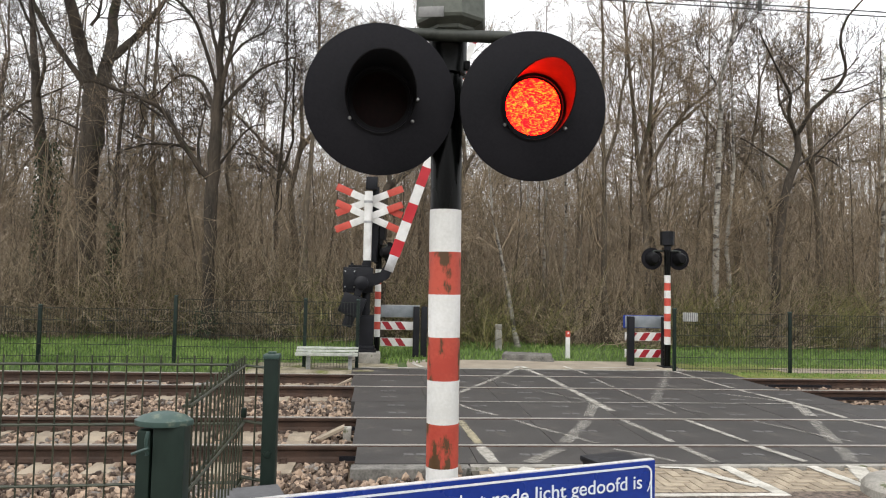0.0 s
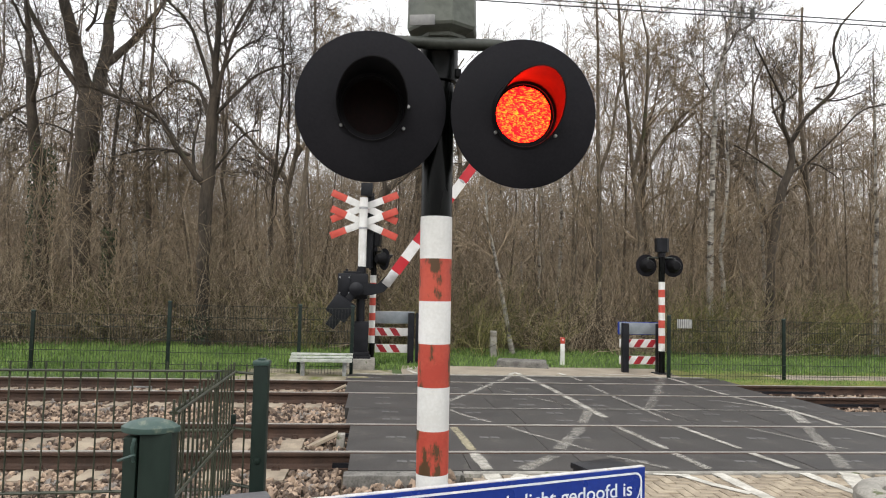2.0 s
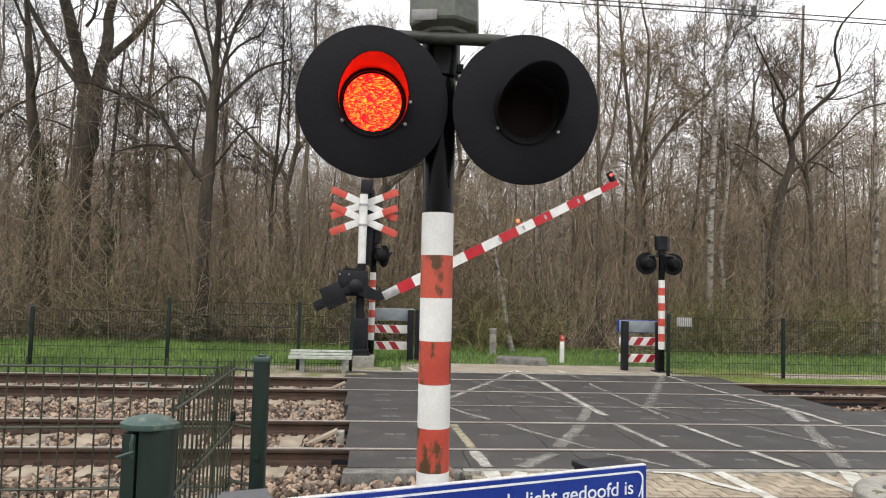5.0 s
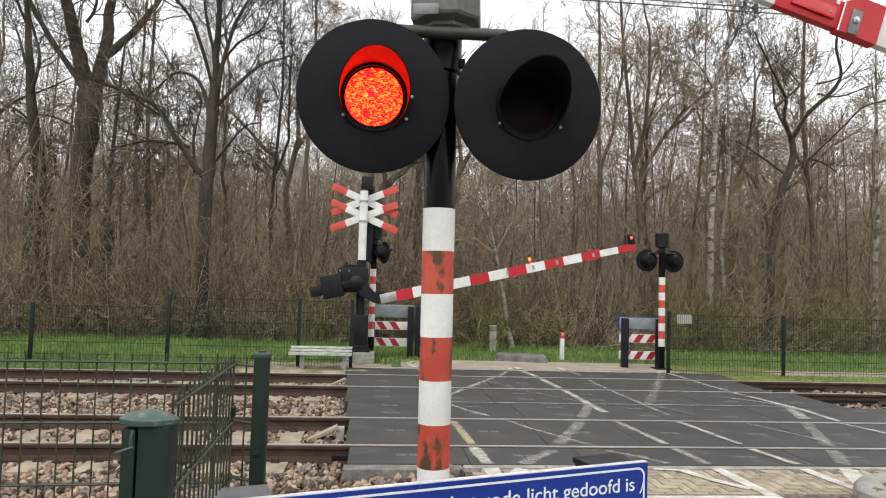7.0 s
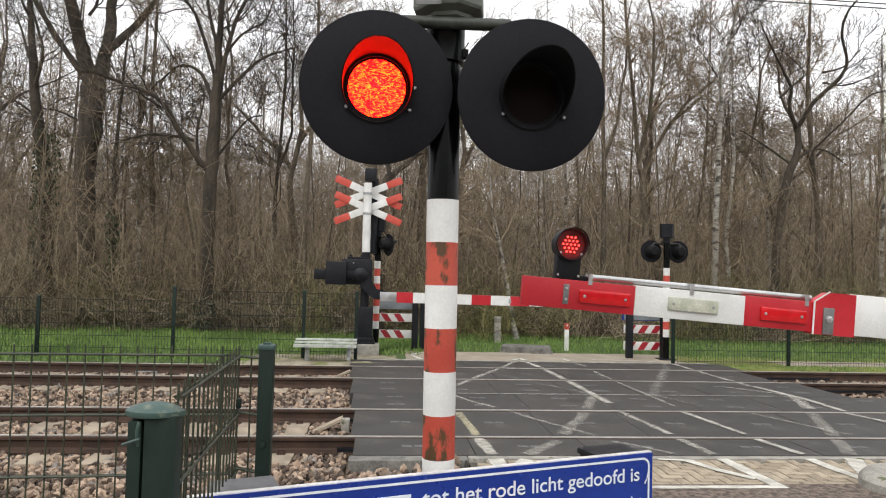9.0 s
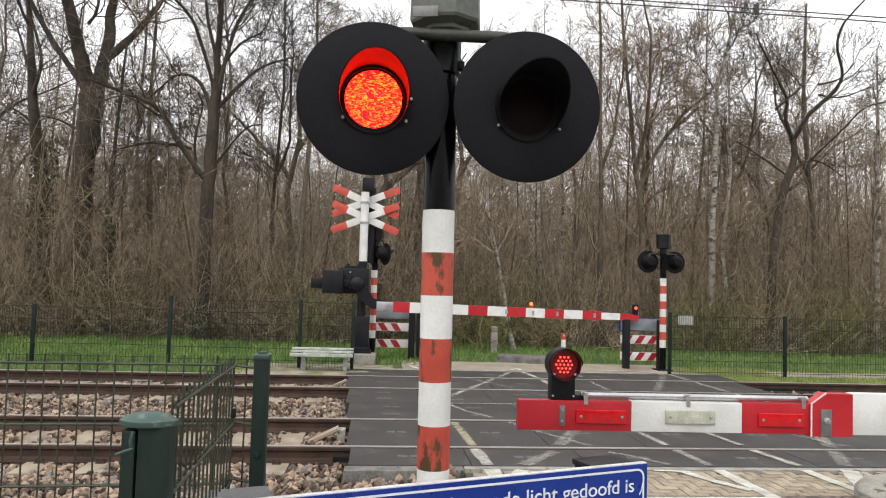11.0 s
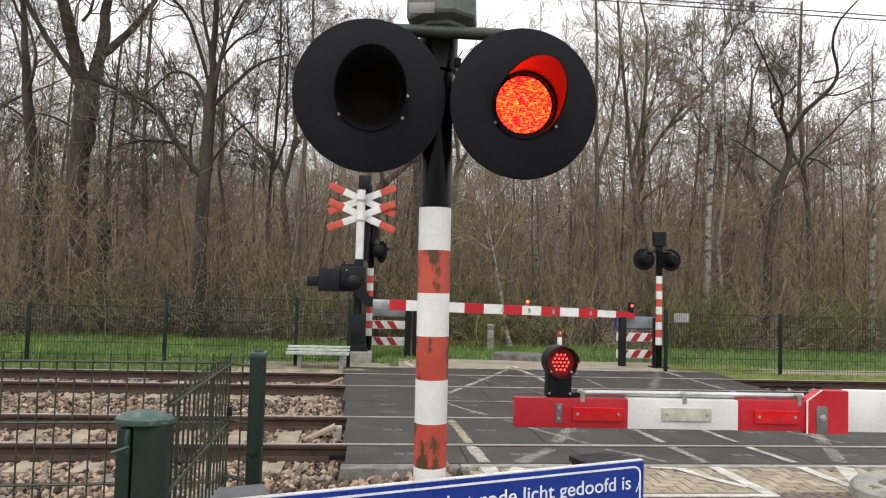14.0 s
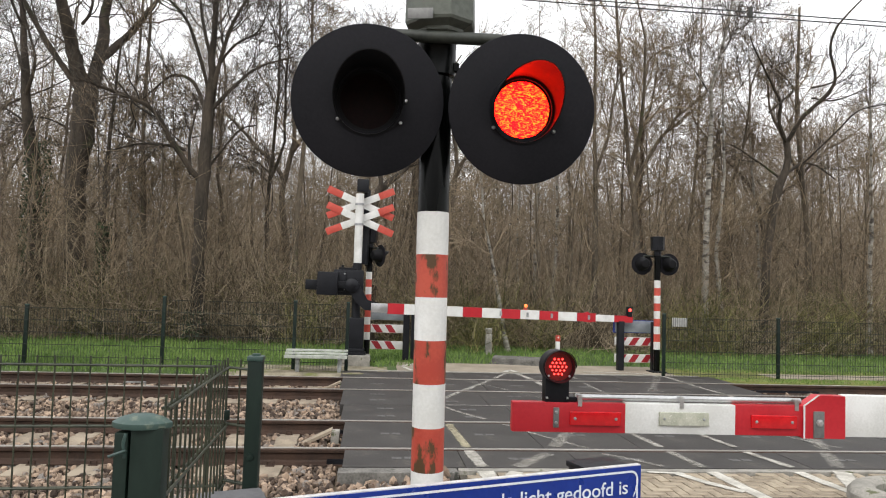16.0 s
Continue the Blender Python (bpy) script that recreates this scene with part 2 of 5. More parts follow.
M_SHRUBGREEN = surf("green_budding_stems", (0.075, 0.075, 0.024), (0.27, 0.25, 0.095), 0.8, 0.9, 0, 0.0, 6, spread=0.8, island=True)
M_IVY = surf("ivy_leaves", (0.012, 0.026, 0.009), (0.04, 0.065, 0.022), 2, 0.6, 0, 0.0, 20, spread=0.6, island=True)
M_BACK = surf("distant_woods", (0.07, 0.058, 0.045), (0.13, 0.108, 0.084), 0.5, 1.0, 0, 0.0, 3)
M_BLUE = surf("blue_enamel", (0.004, 0.028, 0.24), (0.007, 0.04, 0.3), 4, 0.3, 0, 0.02, 60, coat=0.3)
M_SIGNWHITE = surf("sign_white", (0.7, 0.75, 0.82), (0.8, 0.84, 0.88), 9, 0.4, 0, 0.0, 60)
M_SIGNEDGE = surf("sign_edge", (0.55, 0.55, 0.55), (0.75, 0.73, 0.7), 20, 0.5, 0.2, 0.05, 60, third=(0.3, 0.25, 0.18), third_at=0.62, third_scale=20)
M_BOARDBACK = surf("grey_board_back", (0.2, 0.23, 0.25), (0.3, 0.33, 0.35), 5, 0.55, 0.1, 0.04, 60)
M_CABLE = surf("copper_cable", (0.03, 0.03, 0.03), (0.06, 0.06, 0.055), 2, 0.6, 0.3, 0.0, 20)
M_CAPGREY = surf("grey_post_cap", (0.1, 0.1, 0.105), (0.16, 0.16, 0.165), 9, 0.7, 0, 0.1, 60)
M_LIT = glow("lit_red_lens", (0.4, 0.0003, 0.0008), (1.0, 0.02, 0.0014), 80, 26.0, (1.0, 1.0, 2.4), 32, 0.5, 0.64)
M_LED = glow("red_led", (1.0, 0.02, 0.02), (1.0, 0.09, 0.06), 60, 4.0)
M_AMBER = glow("amber_lamp", (1.0, 0.12, 0.03), (1.0, 0.22, 0.06), 60, 2.5)
# red glow of the LEDs on the lens face, put into its base colour
M_LEDGLOW = surf("painted_led_glow", (0.16, 0.006, 0.006), (0.24, 0.01, 0.01), 40, 0.35, 0, 0.05, 120)
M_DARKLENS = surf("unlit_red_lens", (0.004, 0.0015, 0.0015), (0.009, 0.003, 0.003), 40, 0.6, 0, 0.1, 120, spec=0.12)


def wear_off(m, lo, hi, scale):
    """Paint that has come off in patches, by the attribute paint_left and a noise."""
    n, l = m.node_tree.nodes, m.node_tree.links
    at = n.new("ShaderNodeAttribute")
    at.attribute_name = "paint_left"
    tc = n.new("ShaderNodeTexCoord")
    no = n.new("ShaderNodeTexNoise")
    no.inputs["Scale"].default_value = scale
    no.inputs["Detail"].default_value = 6
    no.inputs["Roughness"].default_value = 0.7
    l.new(tc.outputs["Object"], no.inputs["Vector"])
    su = n.new("ShaderNodeMath")
    su.operation = "ADD"
    l.new(at.outputs["Fac"], su.inputs[0])
    l.new(no.outputs["Fac"], su.inputs[1])
    ra = n.new("ShaderNodeMapRange")
    ra.inputs["From Min"].default_value, ra.inputs["From Max"].default_value = lo, hi
    l.new(su.outputs[0], ra.inputs["Value"])
    mx, tr = n.new("ShaderNodeMixShader"), n.new("ShaderNodeBsdfTransparent")
    l.new(ra.outputs["Result"], mx.inputs[0])
    l.new(tr.outputs[0], mx.inputs[1])
    l.new(n["Principled BSDF"].outputs[0], mx.inputs[2])
    l.new(mx.outputs[0], n["Material Output"].inputs["Surface"])


for worn in (M_LINE, M_LINEYELLOW, M_LINEBRICK):
    wear_off(worn, *((0.6, 1.15) if worn is M_LINEBRICK else (0.84, 1.7)), 14)


# ---- mesh helpers ----
class Shape:
    """Vertices and faces gathered piece by piece."""

    def __init__(self):
        self.v, self.f = [], []

    def add(self, verts, faces, m=None):
        o = len(self.v)
        self.v.extend((m @ Vector(p))[:] if m else tuple(p) for p in verts)
        self.f.extend(tuple(i + o for i in q) for q in faces)
        return self

    def box(self, c, s, m=None, bevel=0.0):
        x, y, z = (a / 2 for a in s)
        if not bevel:
            vs = [(c[0] + i * x, c[1] + j * y, c[2] + k * z) for i in (-1, 1) for j in (-1, 1) for k in (-1, 1)]
            return self.add(vs, [(0, 1, 3, 2), (4, 6, 7, 5), (0, 4, 5, 1), (2, 3, 7, 6), (0, 2, 6, 4), (1, 5, 7, 3)], m)
        b = bmesh.new()
        bmesh.ops.create_cube(b, size=1)
        for w in b.verts:
            w.co = Vector((c[0] + w.co.x * s[0], c[1] + w.co.y * s[1], c[2] + w.co.z * s[2]))
        bmesh.ops.bevel(b, geom=b.edges[:], offset=bevel, segments=2, affect="EDGES", profile=0.6)
        return self.take(b, m)

    def take(self, b, m=None):
        b.verts.index_update()
        self.add([w.co[:] for w in b.verts], [tuple(w.index for w in q.verts) for q in b.faces], m)
        b.free()
        return self

    def tube(self, pts, radii, n=8, caps=True):
        o = len(self.v)
        k = len(pts)
        pts = [Vector(p) for p in pts]
        side = None
        for i in range(k):
            d = (pts[min(i + 1, k - 1)] - pts[max(i - 1, 0)]).normalized()
            if side is None:
                side = d.orthogonal().normalized()
            side = (side - d * side.dot(d)).normalized()
            up = d.cross(side)
            r = radii[i] if hasattr(radii, "__len__") else radii
            for j in range(n):
                a = 2 * math.pi * j / n
                self.v.append((pts[i] + side * (r * math.cos(a)) + up * (r * math.sin(a)))[:])
        for i in range(k - 1):
            for j in range(n):
                a, b = o + i * n + j, o + i * n + (j + 1) % n
                self.f.append((a, b, b + n, a + n))
        if caps:
            self.f.append(tuple(o + j for j in range(n))[::-1])
            self.f.append(tuple(o + (k - 1) * n + j for j in range(n)))
        return self

    def lathe(self, prof, n=32, m=None, close=False):
        """Profile of (radius, height) turned about z."""
        vs, fs = [], []
        k = len(prof)
        for r, z in prof:
            for j in range(n):
                a = 2 * math.pi * j / n
                vs.append((r * math.cos(a), r * math.sin(a), z))
        for i in range(k if close else k - 1):
            i2 = (i + 1) % k
            for j in range(n):
                fs.append((i * n + j, i * n + (j + 1) % n, i2 * n + (j + 1) % n, i2 * n + j))
        if not close:
            if prof[0][0] > 1e-6:
                fs.append(tuple(range(n))[::-1])
            if prof[-1][0] > 1e-6:
                fs.append(tuple((k - 1) * n + j for j in range(n)))
        return self.add(vs, fs, m)

    def prism(self, poly, y0, y1, m=None):
        """A polygon in x, z pushed from y0 to y1."""
        n = len(poly)
        vs = [(x, y0, z) for x, z in poly] + [(x, y1, z) for x, z in poly]
        fs = [tuple(range(n)), tuple(range(2 * n - 1, n - 1, -1))]
        fs += [(i, i + n, (i + 1) % n + n, (i + 1) % n) for i in range(n)]
        return self.add(vs, fs, m)

    def mesh(self, name, mat, smooth=True):
        me = bpy.data.meshes.new(name)
        me.from_pydata(self.v, [], self.f)
        me.materials.append(mat)
        if smooth:
            me.shade_smooth()
            me.set_sharp_from_angle(angle=radians(38))
        return me


def part(name, shape, mat, parent=None, label="", at=None, smooth=True):
    ob = new(name, shape.mesh(name, mat, smooth) if isinstance(shape, Shape) else shape)
    if parent is not None:
        ob.parent = parent
    if at is not None:
        ob.matrix_basis = at
    if label:
        ob["label"] = label
    return ob


def thing(name, label, category, at=None, group="", kind=""):
    ob = new(name)
    ob.empty_display_size = 0.1
    if at is not None:
        ob.matrix_basis = at
    return tagged(ob, label, category, group, kind)


def whole(name, shape, mat, label, category, at=None, group="", kind="", smooth=True):
    return tagged(part(name, shape, mat, None, "", at, smooth), label, category, group, kind)


def box(c, s, bevel=0.0, m=None):
    return Shape().box(c, s, m, bevel)


def rod(a, b, r, n=10):
    return Shape().tube([a, b], r, n)


rng = random.Random(7)

# ---- ground ----
RAILS = (7.52, 9.02, 11.68, 13.16)


def ground_height(x, y):
    trench = min(1, max(0, (y - 3.2) / 0.8)) * min(1, max(0, (13.6 - y) / 0.3))
    if y < 6.6 and x > 0.5:
        trench *= max(0, 1 - (x - 0.5) / 0.45)
    low = -0.05 - 0.18 * trench
    if y > 22:
        low += 0.12 * noise.noise(Vector((x * 0.15, y * 0.15, 0)))
    return low


def sheet(xs, ys, height):
    s = Shape()
    for y in ys:
        for x in xs:
            s.v.append((x, y, height(x, y)))
    n = len(xs)
    for j in range(len(ys) - 1):
        for i in range(n - 1):
            s.f.append((j * n + i, j * n + i + 1, (j + 1) * n + i + 1, (j + 1) * n + i))
    return s


def steps(*stops):
    out = []
    for a, b, d in stops:
        k = max(1, round((b - a) / d))
        out += [a + (b - a) * i / k for i in range(k)]
    return out + [stops[-1][1]]


gx = steps((-900, -60, 120), (-60, -12, 6), (-12, 12, 0.45), (12, 60, 6), (60, 900, 120))
gy = steps((-300, -20, 70), (-20, 3, 2.3), (3, 15, 0.25), (15, 60, 1.5), (60, 1200, 120))
whole("ground", sheet(gx, gy, ground_height), M_FOREST, "brown leaf-littered woodland soil around the crossing", "ground", kind="structure")
whole("ballast_bed", sheet(steps((-40, -0.4, 0.8)), steps((3.6, 13.45, 0.2)), lambda x, y: ground_height(x, y) + 0.02 + 0.015 * noise.noise(Vector((x * 3, y * 3, 0)))), M_BED, "dirty brown gravel bed under the two tracks", "ballast", kind="structure")
whole("ballast_bed", sheet(steps((6.9, 45, 0.8)), steps((7.0, 13.4, 0.2)), lambda x, y: ground_height(x, y) + 0.02), M_BED, "dirty brown gravel bed under the two tracks", "ballast", kind="structure")
whole("grass_verge", sheet(steps((-40, 1.0, 1.0)), steps((13.4, 21.3, 0.35)), lambda x, y: ground_height(x, y) + 0.03 + 0.02 * noise.noise(Vector((x, y, 0)))), M_TURF, "green grass verge between railway and woodland", "grass", kind="structure")
whole("grass_verge", sheet(steps((0.6, 45, 0.8)), steps((15.85, 21.0, 0.35)), lambda x, y: ground_height(x, y) + 0.025 + 0.02 * noise.noise(Vector((x, y, 0)))), M_TURF, "green grass verge in front of the woodland", "grass", kind="structure")
whole("grass_verge", sheet(steps((6.2, 45, 0.8)), steps((13.35, 15.85, 0.25)), lambda x, y: ground_height(x, y) + 0.03 + 0.02 * noise.noise(Vector((x, y, 0)))), M_MOSSTURF, "mossy yellow-green grass strip beside the track", "grass", kind="structure")
whole("grass_verge", sheet(steps((-2.7, 0.4, 0.4)), steps((13.45, 15.0, 0.2)), lambda x, y: ground_height(x, y) + 0.045 + 0.02 * noise.noise(Vector((x * 2, y * 2, 0)))), M_MOSSY, "pale gravelly strip with yellow moss beside the track", "gravel", kind="structure")
whole("pavement", box((3.6, 15.12, -0.065), (6.0, 1.56, 0.13)), M_BRICKFAR, "pale brown brick path beyond the crossing", "path", kind="structure")
whole("pavement", box((28.2, 14.62, -0.075), (38.8, 0.8, 0.13)), M_BRICKFAR, "pale grey-brown path behind the fence", "path", kind="structure")
whole("pavement", box((2.0, 0.9, -0.06), (14.0, 5.4, 0.13)), M_CONCDARK, "grey footpath before the barrier", "path", kind="structure")
whole("grass_verge", box((3.0, 4.7, -0.07), (4.6, 2.2, 0.15)), M_BED, "dark gravel strip along the brick road", "gravel", kind="structure")


# grass blades
def blades(count, region, h):
    s = Shape()
    for _ in range(count):
        x, y = region()
        z = ground_height(x, y) + 0.02
        k = rng.uniform(0.5, 1.2) * h
        a = rng.uniform(0, 6.28)
        dx, dy = 0.009 * math.cos(a), 0.009 * math.sin(a)
        lx, ly = rng.uniform(-0.5, 0.5) * k, rng.uniform(-0.5, 0.5) * k
        o = len(s.v)
        s.v += [(x - dx, y - dy, z), (x + dx, y + dy, z), (x + lx * 0.4 + dx * 0.7, y + ly * 0.4 + dy * 0.7, z + k * 0.6), (x + lx * 0.4 - dx * 0.7, y + ly * 0.4 - dy * 0.7, z + k * 0.6), (x + lx, y + ly, z + k)]
        s.f += [(o, o + 1, o + 2, o + 3), (o + 3, o + 2, o + 4)]
    return s


def verge_spot():
    """A spot on the verge; the sandy patch by the mast stays bare."""
    while True:
        x, y = rng.uniform(-13, 1.5), 13.45 + 7.6 * rng.random() ** 0.9
        if not (-2.5 < x and y < 15.1) and (x < 0.9 or y > 15.3):
            return x, y


whole("grass", blades(32000, lambda: verge_spot(), 0.13), M_BLADE, "fresh green spring grass of the verge", "grass", kind="stuff", smooth=False)
whole("grass", blades(14000, lambda: (rng.uniform(0.8, 17), 15.9 + 4.9 * rng.random()), 0.11), M_BLADE, "fresh green spring grass before the thicket", "grass", kind="stuff", smooth=False)
whole("grass", blades(8000, lambda: (7.2 + 11 * rng.random(), rng.choice((rng.uniform(13.45, 14.2), rng.uniform(15.15, 15.9)))), 0.05), M_BLADE, "short mossy grass beside the track", "grass", kind="stuff", smooth=False)

# ---- tracks ----
RAIL_PROFILE = [(-0.075, -0.172), (0.075, -0.172), (0.075, -0.16), (0.02, -0.14), (0.009, -0.12), (0.009, -0.055), (0.034, -0.04), (0.036, -0.012), (0.028, -0.0015), (-0.028, -0.0015), (-0.036, -0.012), (-0.034, -0.04), (-0.009, -0.055), (-0.009, -0.12), (-0.02, -0.14), (-0.075, -0.16)]
for y in RAILS:
    rail = thing("rail", "rusty steel rail with a bright worn running surface", "rail", pose(0, y, 0), "rails")
    part("rail_body", Shape().prism(RAIL_PROFILE, -60, 60, Matrix.Rotation(radians(90), 4, "Z")), M_RAIL, rail, smooth=False)
    part("running_surface", box((0, 0, 0.003), (120, 0.05, 0.008)), M_RAILTOP, rail, "polished steel running surface", smooth=False)
sleeper_mesh = Shape()
sleeper_mesh.prism([(-1.25, -0.24), (1.25, -0.24), (1.25, 0.0), (0.4, -0.0), (0.3, -0.035), (-0.3, -0.035), (-0.4, 0), (-1.25, 0)], -0.13, 0.13, Matrix.Rotation(radians(90), 4, "Z"))
sleeper_data = sleeper_mesh.mesh("sleeper", M_SLEEPER, False)
clip_shape = Shape()
clip_shape.box((0, 0, 0.012), (0.09, 0.05, 0.024))
clip_shape.tube([(-0.03, 0, 0.02), (-0.03, 0, 0.06), (0.03, 0, 0.06), (0.03, 0, 0.02)], 0.009, 5)
clip_data = clip_shape.mesh("clip", M_RAIL, False)
for c in (8.27, 12.42):
    for x0, count, sgn in ((-0.95, 36, -1), (9.4, 24, 1)):
        for i in range(count):
            x = x0 + sgn * 0.6 * i + rng.uniform(-0.02, 0.02)
            sl = new("sleeper", sleeper_data)
            sl.matrix_basis = pose(x, c, -0.160, 0, 0, rng.uniform(-1.2, 1.2))
            tagged(sl, "weathered pale concrete railway sleeper in ballast", "sleeper", "sleepers")
            if i < 16:
                for dy in (-0.75 - 0.11, -0.75 + 0.11, 0.75 - 0.11, 0.75 + 0.11):
                    part("clip", clip_data, None, sl, at=pose(0, dy, -0.015))


def stones(count, region, lo, hi):
    """Loose angular stones."""
    b = bmesh.new()
    bmesh.ops.create_icosphere(b, subdivisions=1, radius=1)
    base = [w.co.copy() for w in b.verts]
    faces = [tuple(w.index for w in q.verts) for q in b.faces]
    b.free()
    s = Shape()
    for _ in range(count):
        x, y, z = region()
        r = rng.uniform(lo, hi)
        m = Euler((rng.uniform(0, 6), rng.uniform(0, 6), rng.uniform(0, 6))).to_matrix()
        sc = Vector((rng.uniform(0.8, 1.45), rng.uniform(0.7, 1.1), rng.uniform(0.55, 0.9))) * r
        o = len(s.v)
        for p in base:
            q = m @ Vector((p.x * sc.x, p.y * sc.y, p.z * sc.z)) * rng.uniform(0.62, 1.2)
            s.v.append((x + q.x, y + q.y, z + q.z))
        s.f.extend(tuple(i + o for i in q) for q in faces)
    return s


def heap(x, y):
    shoulder = 0.0 if y > 6.9 else 0.05 * noise.noise(Vector((x, y, 3)))
    between = -0.035 if any(abs(y - r) < 0.12 for r in RAILS) else 0.0
    if 5.4 < y < 6.58 and -0.7 < x < 0.95:
        shoulder += 0.09
    return ground_height(x, y) + 0.03 + shoulder + between + rng.uniform(-0.01, 0.035)


def left_ballast():
    y = 3.9 + (13.4 - 3.9) * rng.random() ** 1.25
    x = rng.uniform(-1.9 - y * 0.46, -0.3 if y > 6.5 else 0.75)
    on_sleeper = min(abs(y - 8.27), abs(y - 12.42)) < 1.22 and abs((x + 0.95 + 0.3) % 0.6 - 0.3) < 0.12 and x < -0.75
    return x, y, heap(x, y) - (0.07 if on_sleeper else 0.0)


def right_ballast():
    y = rng.uniform(9.6, 13.35)
    x = rng.uniform(7.4 if y > 12.5 else 8.0, 15)
    return x, y, heap(x, y)


whole("ballast", stones(19500, left_ballast, 0.018, 0.054), M_STONE, "loose pinkish-grey crushed stone ballast between the rails", "ballast", kind="stuff", smooth=False)
whole("ballast", stones(2600, right_ballast, 0.028, 0.055), M_STONE, "loose brown crushed stone ballast beside the deck", "ballast", kind="stuff", smooth=False)

# trackside box with a cable between the far rails
tb = thing("track_box", "small grey metal frame with a cable between the rails", "track equipment", pose(-3.9, 12.2, -0.15))
for dx in (-0.17, 0.17):
    part("post", box((dx, 0, 0.07), (0.02, 0.02, 0.14)), M_STEEL, tb)
part("crossbar", box((0, 0, 0.14), (0.36, 0.02, 0.02)), M_STEEL, tb)
part("cable", Shape().tube([(0.18, 0, 0.08), (0.5, 0.02, 0.05), (0.9, 0.05, 0.09), (1.05, 0.05, 0.11)], 0.012, 6), M_STEEL, tb, "pale grey cable")

# ---- crossing deck ----
deck = thing("crossing_deck", "dark grey rubber level crossing deck laid between the rails", "crossing deck", pose(0, 0, 0))
STRIPS = ((6.78, 7.455, 9.4), (7.585, 8.955, 8.7), (9.085, 10.23, 8.0), (10.245, 11.615, 7.4), (11.745, 13.095, 7.12), (13.225, 14.2, 7.3))
sock = box((0, 0, 0), (0.1, 0.085, 0.006), 0.002)
sock_data = sock.mesh("lifting_socket", M_SOCKET, False)
for k, (ya, yb, xr) in enumerate(STRIPS):
    xl = -0.20 - 0.047 * (0.5 * (ya + yb) - 6.75)
    n = round((xr - xl) / 1.18)
    w = (xr - xl) / n
    mesh = box((0, 0, -0.085), (w - 0.006, yb - ya, 0.17), 0.008).mesh("deck_panel", M_RUBBER, False)
    for i in range(n):
        pan = part("deck_panel", mesh, None, deck, at=pose(xl + (i + 0.5) * w, 0.5 * (ya + yb), rng.uniform(-0.003, 0.002)))
        for dy in ((0,) if yb - ya < 1 else ((-0.28, 0.28) if k in (2, 3) else (0,))):
            for sx in (-0.065, 0.065):
                part("lifting_socket", sock_data, None, pan, at=pose(sx, dy, 0.001))
# black strips at the bottom of the rail gaps stand in for the shade there
for y in RAILS:
    part("gap_shade_strip", box((4.3, y, -0.14), (9.4, 0.12, 0.06)), M_BLACK, deck, "black strip standing in for the shade beside the rail", smooth=False)
# end ramps on the left side of the deck
for yc in (8.27, 12.42):
    rp = thing("end_ramp", "weathered grey wooden deflector sloping to the deck end", "ramp", pose(-0.46 - 0.02 * (yc - 8), yc, -0.12), "deck end ramps")
    part("board", Shape().prism([(-0.34, -0.07), (0.06, 0.12), (0.06, 0.085), (-0.30, -0.09)], 0.18, 0.36), M_SLEEPER, rp)
    part("support", box((0.1, 0.27, 0.0), (0.1, 0.14, 0.2), 0.01), M_CONC, rp)
whole("kerb", box((0.32, 6.66, -0.1), (1.14, 0.18, 0.2), 0.015), M_CONCDARK, "rough grey concrete edge block of the crossing", "kerb", kind="structure")
whole("kerb", box((5.45, 6.70, -0.09), (9.1, 0.1, 0.18), 0.008), M_CONC, "pale concrete kerb between bricks and deck", "kerb", kind="structure")
whole("kerb", box((3.35, 14.28, -0.09), (7.4, 0.12, 0.19), 0.01), M_CONC, "pale concrete kerb beyond the deck", "kerb", kind="structure")

